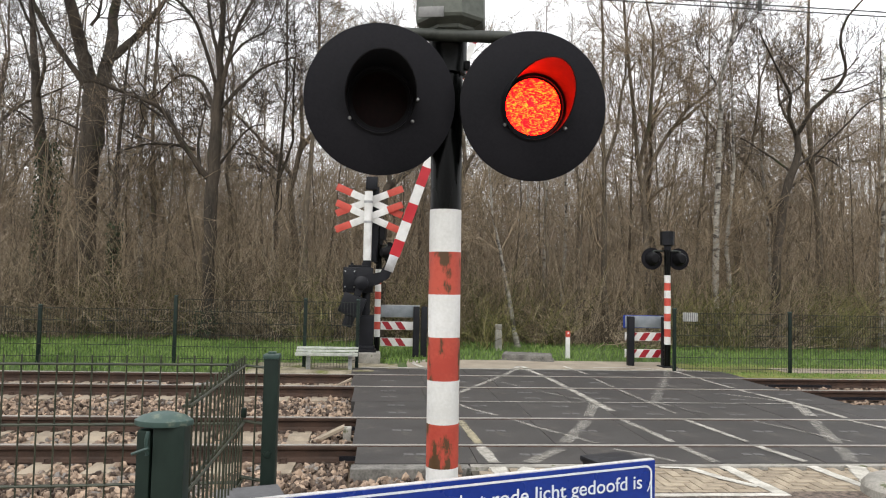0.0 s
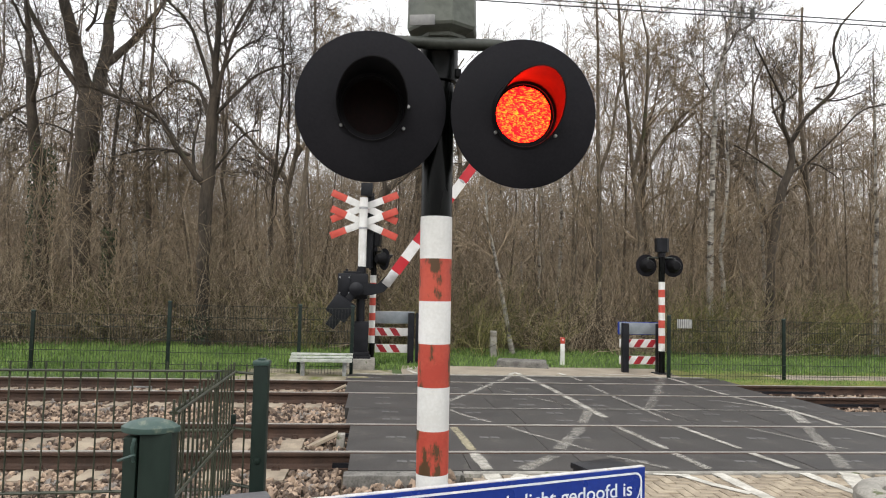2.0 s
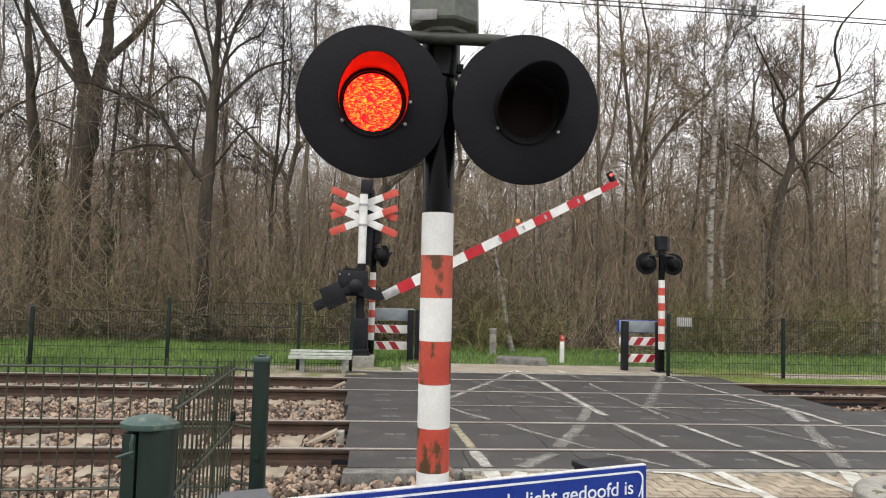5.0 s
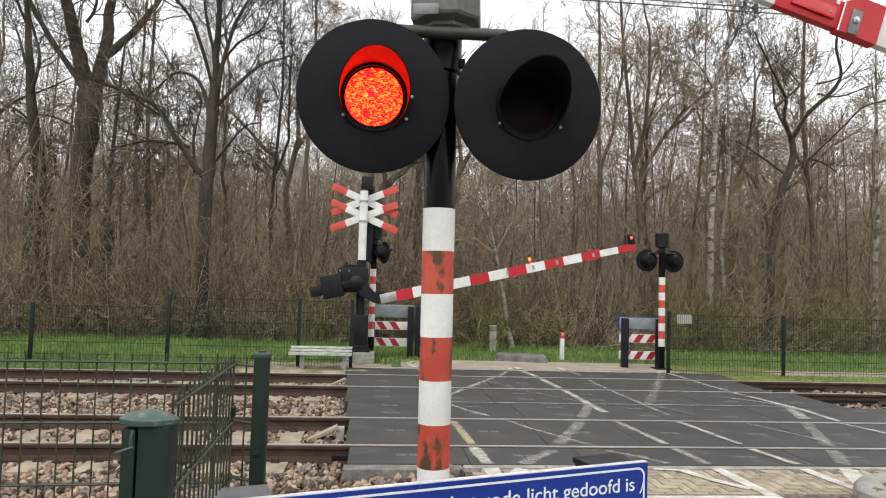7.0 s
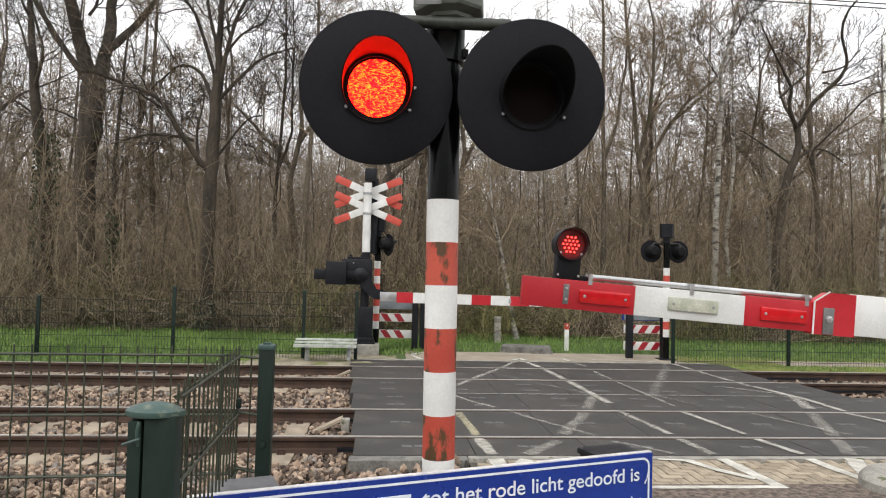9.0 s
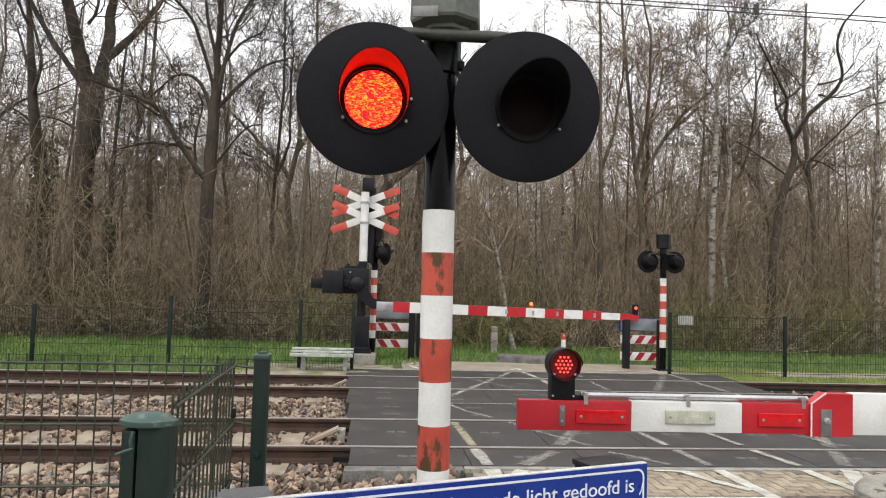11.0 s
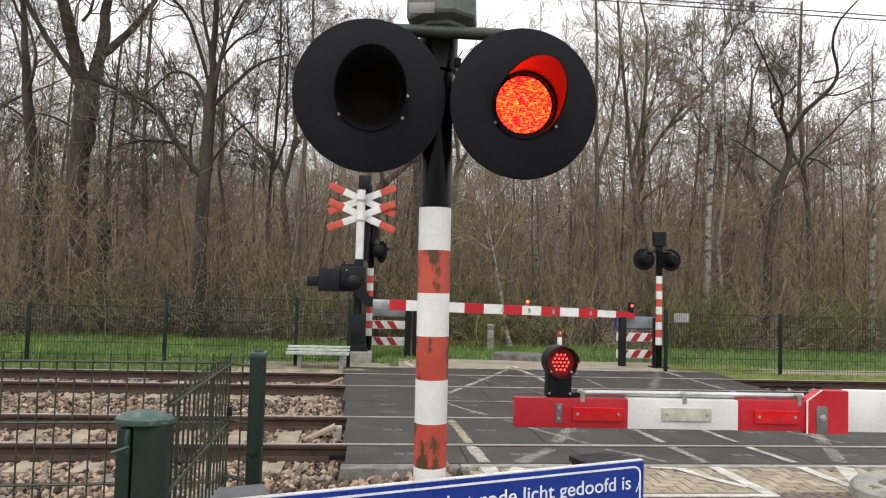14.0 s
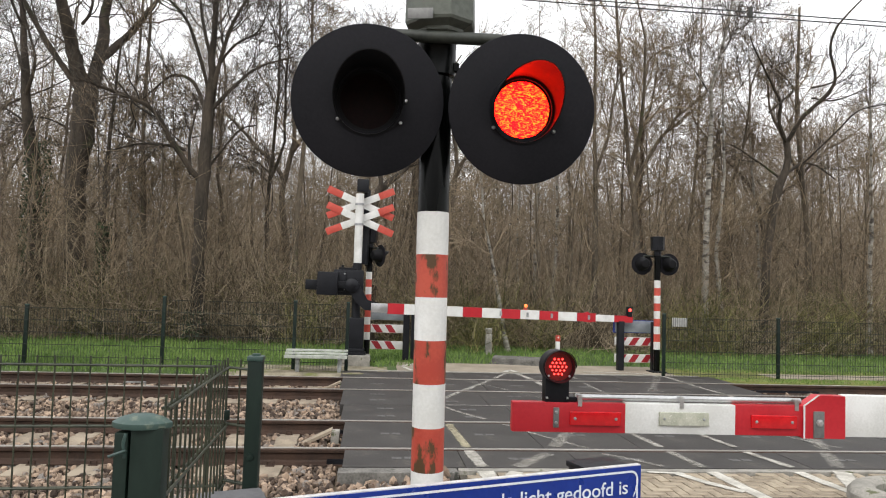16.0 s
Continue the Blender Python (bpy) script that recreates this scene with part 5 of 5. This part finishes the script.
OAK = ((11, 3.2, 52), (9, 1.5, 48), (13, 0.7, 45))
ASH = ((16, 2.6, 38), (9, 1.25, 38), (8, 0.6, 40))
BIRCH = ((18, 2.0, 40), (9, 1.0, 40), (7, 0.5, 42))

LIMB_OAK = ((12, 2.1, 46), (7, 1.1, 44), (4, 0.6, 40))
LIMB_FINE = ((9, 1.6, 36), (7, 0.9, 38), (5, 0.5, 40))
limb_tree("oak_tree", "big forked oak with dark bare limbs, no leaves", 22, [(-9.05, -0.3, 0.42), (-9.02, 1.9, 0.36), (-9.06, 5.0, 0.36), (-8.99, 7.0, 0.4), (-8.95, 7.7, 0.4)],
          ([(-9.05, 7.6, 0.3), (-9.24, 8.54, 0.26), (-9.38, 9.8, 0.21), (-9.7, 11.4, 0.14), (-10.05, 13.2, 0.07)], [(-8.82, 7.6, 0.28), (-8.72, 8.6, 0.25), (-8.8, 10.35, 0.18), (-8.77, 12.0, 0.12), (-8.96, 13.6, 0.06)],
           [(-8.7, 8.4, 0.18), (-8.09, 9.3, 0.15), (-7.67, 10.3, 0.12), (-7.32, 11.35, 0.08), (-7.1, 12.5, 0.045)], [(-9.2, 7.5, 0.126), (-10.09, 8.8, 0.108), (-10.8, 10.05, 0.09), (-11.3, 11.3, 0.045)],
           [(-9.2, 9.5, 0.07), (-8.97, 9.98, 0.06), (-8.93, 10.9, 0.036)], [(-9.3, 6.2, 0.05), (-10.2, 6.6, 0.035), (-11.0, 6.7, 0.03)]), 11, M_BARKDARK, LIMB_OAK, M_TWIGDARK)
limb_tree("oak_tree", "dark spreading oak with a low crooked limb, leafless", 20, [(-4.8, -0.1, 0.25), (-4.86, 2.4, 0.2), (-4.82, 4.8, 0.21), (-4.79, 6.5, 0.18), (-4.76, 7.3, 0.15)],
          ([(-4.76, 7.2, 0.14), (-4.76, 8.3, 0.115), (-4.75, 9.8, 0.09), (-4.7, 11.3, 0.057), (-4.84, 12.6, 0.033)], [(-4.95, 4.55, 0.115), (-5.56, 5.43, 0.098), (-6.1, 6.33, 0.08), (-6.96, 6.66, 0.057), (-7.8, 6.9, 0.033)],
           [(-5.36, 5.4, 0.066), (-5.9, 5.5, 0.057), (-6.65, 5.5, 0.041), (-7.6, 5.2, 0.025)], [(-4.85, 6.5, 0.08), (-5.39, 7.5, 0.066), (-6.08, 7.75, 0.049), (-6.7, 7.4, 0.033), (-7.06, 7.15, 0.025)],
           [(-4.85, 7.3, 0.074), (-5.25, 8.74, 0.057), (-5.75, 9.3, 0.041), (-6.23, 9.7, 0.025)], [(-4.7, 6.6, 0.08), (-4.09, 7.4, 0.066), (-3.5, 8.0, 0.049), (-2.6, 8.4, 0.025)],
           [(-4.7, 7.0, 0.09), (-4.37, 8.3, 0.074), (-4.0, 9.15, 0.057), (-3.23, 10.3, 0.033)], [(-4.76, 7.9, 0.074), (-5.08, 9.25, 0.057), (-5.24, 10.6, 0.033)], [(-4.65, 5.0, 0.049), (-3.88, 5.94, 0.033), (-3.4, 6.1, 0.025)],
           [(-4.6, 7.8, 0.057), (-4.1, 8.4, 0.041), (-3.38, 8.8, 0.033), (-3.05, 9.7, 0.025)], [(-5.2, 4.7, 0.066), (-5.37, 5.8, 0.049), (-5.3, 6.8, 0.033), (-5.5, 7.25, 0.025)]), 23, M_BARKDARK, LIMB_OAK, M_TWIGDARK)
limb_tree("ivy_tree", "ivy-clad trunk among bare trees", 22.5, [(-10.23, -0.4, 0.27), (-10.36, 2.4, 0.24), (-10.59, 5.0, 0.22), (-10.93, 7.2, 0.166), (-11.15, 9.5, 0.11), (-11.42, 12.2, 0.055)],
          ([(-10.94, 7.2, 0.08), (-10.5, 8.3, 0.064), (-10.65, 9.7, 0.037), (-10.6, 11.2, 0.028)], [(-11.0, 7.8, 0.074), (-11.8, 9.3, 0.046), (-12.2, 10.0, 0.028)], [(-10.8, 6.4, 0.05), (-11.6, 6.9, 0.035), (-12.6, 7.1, 0.025)], [(-11.1, 9.4, 0.06), (-11.5, 10.6, 0.045), (-12.0, 11.6, 0.03)]), 31, M_BARKDARK, LIMB_OAK, M_TWIGDARK)
limb_tree("oak_tree", "crooked mossy oak with gnarled bare limbs", 20.5, [(12.2, -0.1, 0.19), (12.32, 2.9, 0.143), (12.59, 4.85, 0.155), (13.0, 6.0, 0.126), (12.95, 6.7, 0.109)],
          ([(12.95, 6.65, 0.084), (12.5, 7.18, 0.076), (12.37, 7.7, 0.067), (12.0, 8.06, 0.05), (11.3, 8.7, 0.034), (10.7, 9.3, 0.021)], [(12.37, 7.6, 0.05), (12.8, 8.0, 0.042), (13.2, 8.5, 0.025), (12.4, 9.2, 0.021)],
           [(12.95, 6.65, 0.092), (13.25, 7.4, 0.084), (13.77, 8.06, 0.076), (13.84, 8.5, 0.059), (13.37, 9.2, 0.05), (13.4, 9.8, 0.042), (13.9, 10.5, 0.025)], [(13.8, 8.15, 0.042), (14.5, 8.07, 0.034), (15.3, 8.4, 0.021)],
           [(13.8, 8.48, 0.042), (14.5, 8.7, 0.034), (15.1, 9.3, 0.021)], [(12.85, 5.55, 0.067), (13.53, 6.04, 0.059), (14.2, 6.06, 0.034), (15.0, 5.7, 0.021)], [(12.81, 5.5, 0.05), (12.14, 6.2, 0.042), (11.56, 6.7, 0.025)],
           [(13.53, 6.04, 0.042), (14.2, 6.9, 0.034), (14.7, 7.55, 0.029), (15.4, 7.7, 0.021)]), 41, M_BARKDARK, ((5, 1.4, 46), (5, 0.8, 44), (4, 0.5, 42)), M_TWIGDARK)
limb_tree("birch_tree", "tall birch with white bark and dark fine branches", 21, [(10.55, -0.1, 0.14), (10.62, 5.0, 0.1), (10.67, 6.7, 0.086), (10.71, 7.5, 0.077)],
          ([(10.71, 7.45, 0.077), (10.55, 8.3, 0.069), (10.7, 9.6, 0.06), (10.8, 11.1, 0.043), (11.0, 12.6, 0.026)], [(10.6, 8.3, 0.043), (10.0, 9.0, 0.034), (9.4, 9.3, 0.021)], [(10.72, 7.5, 0.043), (11.56, 8.4, 0.034), (12.0, 9.1, 0.026), (12.6, 10.1, 0.021)],
           [(10.7, 9.5, 0.034), (11.2, 10.1, 0.026), (11.6, 10.4, 0.017)], [(10.68, 9.7, 0.034), (10.2, 10.5, 0.026), (10.1, 11.4, 0.017)]), 51, M_BIRCH, LIMB_FINE, M_TWIGDARK)
tree("birch_tree", "slim white-barked birch in the thicket", [(11.5, 21.5, -0.1), (11.16, 21.5, 3.0), (11.44, 21.5, 5.8), (11.3, 21.5, 9)], 0.09, 0.02, 52, M_BIRCH, BIRCH)
tree("birch_tree", "thin leaning white birch in the thicket", [(3.95, 19.5, -0.1), (3.45, 19.5, 2.35), (3.15, 19.5, 3.7), (2.9, 19.5, 6.5)], 0.07, 0.02, 53, M_BIRCH, BIRCH)
tree("birch_tree", "thin white birch at the edge of the wood", [(16.15, 21.0, -0.1), (16.2, 21.0, 3.0), (16.25, 21, 6.0), (16.2, 21, 10)], 0.1, 0.02, 54, M_BIRCH, BIRCH)
tree("ash_tree", "tall leaning dark trunk with upright bare branches", [(8.82, 22, -0.1), (8.68, 22, 3.8), (8.36, 22, 6.1), (7.8, 22, 12)], 0.13, 0.04, 61, M_BARK, ASH, ((0.55, (-0.3, 0, 1), 6.5, 0.09), (0.5, (0.35, 0.1, 1), 6.0, 0.08)))
tree("ash_tree", "tall straight bare tree at the wood's edge", [(7.01, 21, -0.1), (6.92, 21, 3.5), (6.86, 21, 7.5), (6.75, 21, 12)], 0.11, 0.03, 62, M_BARK, ASH, ((0.5, (0.3, 0, 1), 5.5, 0.06),))
limb_tree("oak_tree", "dark knotted trunk with a bent limb behind the mast", 20.5, [(0.02, -0.1, 0.17), (0.01, 2.6, 0.15), (0.04, 4.1, 0.15), (0.19, 4.7, 0.143)],
          ([(0.15, 4.6, 0.14), (0.61, 5.0, 0.118), (1.0, 5.4, 0.067), (1.3, 6.2, 0.045)], [(0.19, 4.7, 0.1), (0.0, 5.95, 0.076), (0.12, 7.7, 0.05), (0.24, 9.4, 0.034)]), 63, M_BARKDARK, LIMB_OAK, M_TWIGDARK)
tree("ash_tree", "thin dark tree covered with ivy at its foot", [(-7.91, 21.5, -0.1), (-8.05, 21.5, 3.2), (-8.05, 21.5, 5.2), (-7.8, 21.5, 9.0)], 0.11, 0.03, 64, M_BARKDARK, ASH)
tree("birch_tree", "slim pale birch with dark branches", [(-7.57, 23, -0.1), (-7.78, 23, 3.4), (-7.87, 23, 6.5), (-7.7, 23, 12)], 0.1, 0.03, 65, M_BIRCH, BIRCH, ((0.4, (0.5, 0, 0.8), 3.0, 0.05),))
tree("ash_tree", "slim grey bare tree in the wood", [(-7.1, 22.5, -0.1), (-7.18, 22.5, 3.0), (-7.36, 22.5, 6.5), (-7.3, 22.5, 12.5)], 0.11, 0.03, 66, M_BARK, ASH)
tree("ash_tree", "slim grey bare tree near the fence", [(-2.3, 21.5, -0.1), (-2.35, 21.5, 4.0), (-2.1, 21.5, 8), (-2.2, 21.5, 12.0)], 0.1, 0.03, 67, M_BARK, ASH)
tree("ash_tree", "thin dark bare tree with upright twigs", [(-3.3, 22.5, -0.1), (-3.4, 22.5, 4.0), (-3.2, 22.5, 8), (-3.35, 22.5, 13.0)], 0.08, 0.02, 69, M_BARKDARK, ASH, ((0.45, (0.35, 0, 1), 6.0, 0.05),), twig=M_TWIGDARK)
tree("ash_tree", "grey bare tree with upright branches", [(15.2, 22.5, -0.1), (15.0, 22.5, 4), (14.6, 22.5, 8), (14.7, 22.5, 12)], 0.13, 0.04, 68, M_BARK, ASH, ((0.5, (-0.5, 0, 1), 5, 0.07),))

# woodland behind: five kinds of bare tree, repeated
FAR_ASH = ((20, 2.6, 42), (9, 1.2, 44), (6, 0.6, 44))
FAR_OAK = ((12, 3.2, 50), (7, 1.5, 48), (9, 0.7, 45))
KINDS = [
    tree("bare_tree", "tall slender bare tree in the woodland", [(0, 0, -0.2), (0.25, 0, 3), (-0.1, 0.1, 6), (0.3, 0.1, 9.5), (0.2, 0, 13)], 0.09, 0.02, 71, M_BARK, FAR_ASH, ((0.5, (0.4, 0.2, 1), 5.5, 0.06),), pose(-13.5, 25, 0), "woodland trees", M_TWIGFAR),
    tree("bare_tree", "bare forked oak in the woodland", [(0, 0, -0.2), (0.2, 0, 2.5), (-0.15, 0, 5), (0.25, 0, 7), (0.1, 0, 9)], 0.15, 0.06, 72, M_BARK, FAR_OAK, ((0.6, (-0.6, 0.2, 1), 5.5, 0.09), (0.7, (0.6, -0.2, 1), 5.0, 0.09)), pose(-3.3, 26, 0), "woodland trees", M_TWIGFAR),
    tree("bare_tree", "slim bare tree with drooping twigs", [(0, 0, -0.2), (-0.3, 0, 3), (0.1, 0, 6), (-0.25, 0, 11)], 0.07, 0.015, 73, M_BARK, FAR_ASH, (), pose(1.3, 24, 0), "woodland trees", M_TWIGFAR),
    tree("bare_tree", "pale birch in the woodland", [(0, 0, -0.2), (0.2, 0, 4), (0.1, 0, 7), (0.35, 0, 12)], 0.08, 0.015, 74, M_BIRCH, FAR_ASH, (), pose(6.6, 25, 0), "woodland trees", M_TWIGFAR),
    tree("bare_tree", "tall bare tree with a double trunk", [(0, 0, -0.2), (0.2, 0, 3), (0.6, 0.1, 7), (0.7, 0, 13)], 0.1, 0.02, 75, M_BARK, FAR_ASH, ((0.08, (-0.12, 0, 1), 11, 0.1),), pose(11.4, 24.5, 0), "woodland trees", M_TWIGFAR),
]
grove = random.Random(5)
for row, (y0, y1, step) in enumerate(((24, 27, 3.6), (28, 33, 3.6), (34, 44, 3.8))):
    half = 0.68 * y1 + 2
    x = -half + 0.096 * y0
    while x < half + 0.2 * y0:
        y = grove.uniform(y0, y1)
        if -0.4 < x / y < -0.29:      # a clearing between the two big oaks
            x += 1.2
            continue
        copy_thing(KINDS[grove.randrange(5)], pose(x, y, grove.uniform(-0.6, 0), grove.uniform(-4, 4), grove.uniform(-6, 6), grove.uniform(0, 360)))
        x += step * grove.uniform(0.55, 1.45) * (1.35 if x < -3 else 0.75 if x < 16 else 1.0)


SLENDER = tree("sapling", "slender dark sapling at the wood's edge", [(0, 0, -0.2), (0.1, 0, 2.5), (-0.05, 0, 5), (0.15, 0, 8.5)], 0.05, 0.012, 91, M_BARK, ((14, 1.6, 40), (6, 0.8, 42)), (), pose(5.1, 21.3, 0), "saplings", M_TWIG)
for k in range(60):
    y = grove.uniform(20.6, 27)
    x = grove.uniform(-0.58 * y, 0.82 * y)
    copy_thing(SLENDER, pose(x, y, grove.uniform(-1.5, 0), grove.uniform(-5, 5), grove.uniform(-7, 7), grove.uniform(0, 360)))


# ---- thicket ----
def shrub(seed, height, stems, width):
    rnd = random.Random(seed)
    s = Shape()
    for _ in range(stems):
        a, rr = rnd.uniform(0, 6.28), rnd.uniform(0, width)
        p = (rr * math.cos(a), rr * math.sin(a), -0.1)
        d = (0.35 * math.cos(a) + rnd.gauss(0, 0.22), 0.35 * math.sin(a) + rnd.gauss(0, 0.22), 1)
        h = height * rnd.uniform(0.45, 1.1)
        q, t = wander(p, d, h, rnd.uniform(0.005, 0.011), 0.0035, 6, rnd, 0.3, 0.04)
        s.tube(q, t, 3, False)
        for _ in range(5):
            i = rnd.randrange(1, 5)
            w, u = wander(q[i], (rnd.gauss(0, 0.8), rnd.gauss(0, 0.8), 0.7), h * rnd.uniform(0.15, 0.45), 0.0055, 0.003, 3, rnd, 0.4, 0.0)
            s.tube(w, u, 3, False)
    return s


SHRUBS = [(shrub(81, 3.0, 46, 0.7).mesh("shrub", M_SHRUB, False), "brown leafless shrub of thin stems"), (shrub(82, 4.2, 40, 0.6).mesh("shrub", M_SHRUB, False), "tall brown leafless shrub of thin stems"),
          (shrub(83, 2.0, 60, 0.9).mesh("shrub", M_SHRUB, False), "tangled low bramble with bare brown stems"), (shrub(84, 2.8, 46, 0.8).mesh("shrub", M_SHRUBGREEN, False), "leafless shrub with greenish budding stems"),
          (shrub(85, 6.2, 24, 0.6).mesh("shrub", M_TWIG, False), "tall thin sapling clump without leaves"), (shrub(86, 8.0, 12, 0.9).mesh("shrub", M_TWIG, False), "loose group of tall leafless saplings"), (shrub(87, 1.2, 60, 0.9).mesh("shrub", M_SHRUB, False), "low tangle of dead brown bramble")]
for y0, y1, step in ((19.2, 20.4, 1.8), (19.9, 21.2, 0.5), (21.2, 23, 0.6), (23, 27, 0.8)):
    half = 0.66 * y1 + 1
    x = -half + 0.09 * y0
    while x < half + 0.2 * y0:
        me, lab = SHRUBS[grove.choice((2, 6, 6, 0) if y0 < 19 else (0, 1, 2, 3, 3, 4, 4, 5, 5, 6, 1) if x < 5 else (0, 1, 2, 3, 3, 4, 5, 5, 6))]
        o = new("shrub", me)
        o.matrix_basis = pose(x, grove.uniform(y0, y1), 0, 0, 0, grove.uniform(0, 360))
        tagged(o, lab, "shrub", "thicket shrubs")
        x += step * grove.uniform(0.5, 1.5)

# ivy on trunks
ivy = Shape()
for tx, ty, top, rr in ((-10.45, 22.5, 6.0, 0.3), (-8.0, 21.5, 3.4, 0.17), (-4.87, 20, 0.9, 0.26)):
    for _ in range(int(top * 330)):
        a, z = rng.uniform(0, 6.28), top * rng.random() ** 0.8
        r = rr * rng.uniform(0.8, 1.35)
        c = Vector((tx + r * math.cos(a), ty + r * math.sin(a), z))
        e = Euler((rng.uniform(0, 6), rng.uniform(0, 6), rng.uniform(0, 6))).to_matrix()
        k = rng.uniform(0.025, 0.055)
        o = len(ivy.v)
        ivy.v += [(c + e @ Vector(p) * k)[:] for p in ((-1, 0, 0), (0, -0.8, 0.2), (1.2, 0, 0), (0, 0.8, 0.2))]
        ivy.f.append((o, o + 1, o + 2, o + 3))
whole("ivy", ivy, M_IVY, "dark green ivy leaves climbing the trunks", "ivy", kind="stuff", smooth=False)

# distant woods
far = Shape()
fr = random.Random(9)
for _ in range(4600):
    y = fr.uniform(38, 80)
    x = fr.uniform(-0.62 * y, 0.85 * y)
    h = fr.uniform(6, 13.5) * (0.7 if -0.4 < x / y < -0.29 else 1)
    q, t = wander((x, y, -0.3), (fr.gauss(0, 0.08), fr.gauss(0, 0.08), 1), h, fr.uniform(0.025, 0.07), 0.01, 4, fr, 0.11, 0)
    far.tube(q, t, 3, False)
    for _ in range(10):
        i = fr.randrange(1, 5)
        w, u = wander(q[i], (fr.gauss(0, 0.8), fr.gauss(0, 0.3), 0.6), fr.uniform(1.0, 3.2), 0.018, 0.007, 2, fr, 0.15, 0)
        far.tube(w, u, 3, False)
whole("far_woods", far, M_TWIGFAR, "dense grey-brown leafless woods in the distance", "woods", kind="stuff", smooth=False)
whole("backdrop", sheet(steps((-140, 160, 1.2)), steps((84, 85, 1.0)), lambda x, y: -1 if y < 84.5 else 7.5 + 3 * noise.noise(Vector((x * 0.08, 0, 0))) + 1.5 * noise.noise(Vector((x * 0.9, 3, 0)))), M_BACK, "brown-grey line of distant woods", "backdrop", kind="structure")

# unseen sheet behind the camera, added to block sky and darken glossy reflections
whole("backdrop", sheet(steps((-140, 160, 2.5)), steps((-41, -40, 1.0)), lambda x, y: -1 if y > -40.5 else 11 + 3 * noise.noise(Vector((x * 0.08, 7, 0)))), M_BACK, "unseen brown-grey sheet behind the road, added to darken reflections", "backdrop", kind="structure")
# unseen side sheets, added to block sky light from left and right
for side in (-1, 1):
    whole("backdrop", Shape().add([(side * 75 + 5 * (i % 2), -40 + 5 * i, z * (9 + 3 * noise.noise(Vector((i * 0.6, side, 0))))) for i in range(26) for z in (-0.1, 1)], [(2 * i, 2 * i + 2, 2 * i + 3, 2 * i + 1) for i in range(25)]), M_BACK, "unseen brown-grey sheet beside the railway, added to darken reflections", "backdrop", kind="structure")
build_bricks()


# ---- moving parts ----
def motions():
    far_keys = ((0, 71.3), (0.5, 67.6), (1, 63.8), (1.5, 59.6), (2, 55.2), (2.5, 50.8), (3, 46.0), (3.5, 41.2), (4, 36.3), (4.2, 34.4), (5.2, 26.2), (6.3, 18.3), (6.5, 16.8), (7, 13.4), (7.5, 9.5), (8, 5.7), (8.5, 2.1), (8.8, 0.3), (9.1, -0.8), (11.3, -0.95), (16, -0.95))
    walk(FAR_BOOM, [(t, pose(-0.42, 15.15, 1.72, 0, -a, 0)) for t, a in far_keys])
    near_keys = ((0, 76), (1, 69.0), (2.5, 56.8), (4, 43.2), (5.2, 32.4), (6.3, 22.9), (7, 17.25), (7.5, 14.06), (8, 10.85), (8.5, 7.18), (9, 4.07), (9.2, 3.0), (9.7, 1.1), (10.2, 0.45), (11.3, 0.39), (16, 0.39))
    walk(NEAR_BOOM, [(t, pose(9.043, 3.27, 1.619, 0, a, 0)) for t, a in near_keys])
    # lamps: each added drum imitates flashing, turning its lit lens forward by turns
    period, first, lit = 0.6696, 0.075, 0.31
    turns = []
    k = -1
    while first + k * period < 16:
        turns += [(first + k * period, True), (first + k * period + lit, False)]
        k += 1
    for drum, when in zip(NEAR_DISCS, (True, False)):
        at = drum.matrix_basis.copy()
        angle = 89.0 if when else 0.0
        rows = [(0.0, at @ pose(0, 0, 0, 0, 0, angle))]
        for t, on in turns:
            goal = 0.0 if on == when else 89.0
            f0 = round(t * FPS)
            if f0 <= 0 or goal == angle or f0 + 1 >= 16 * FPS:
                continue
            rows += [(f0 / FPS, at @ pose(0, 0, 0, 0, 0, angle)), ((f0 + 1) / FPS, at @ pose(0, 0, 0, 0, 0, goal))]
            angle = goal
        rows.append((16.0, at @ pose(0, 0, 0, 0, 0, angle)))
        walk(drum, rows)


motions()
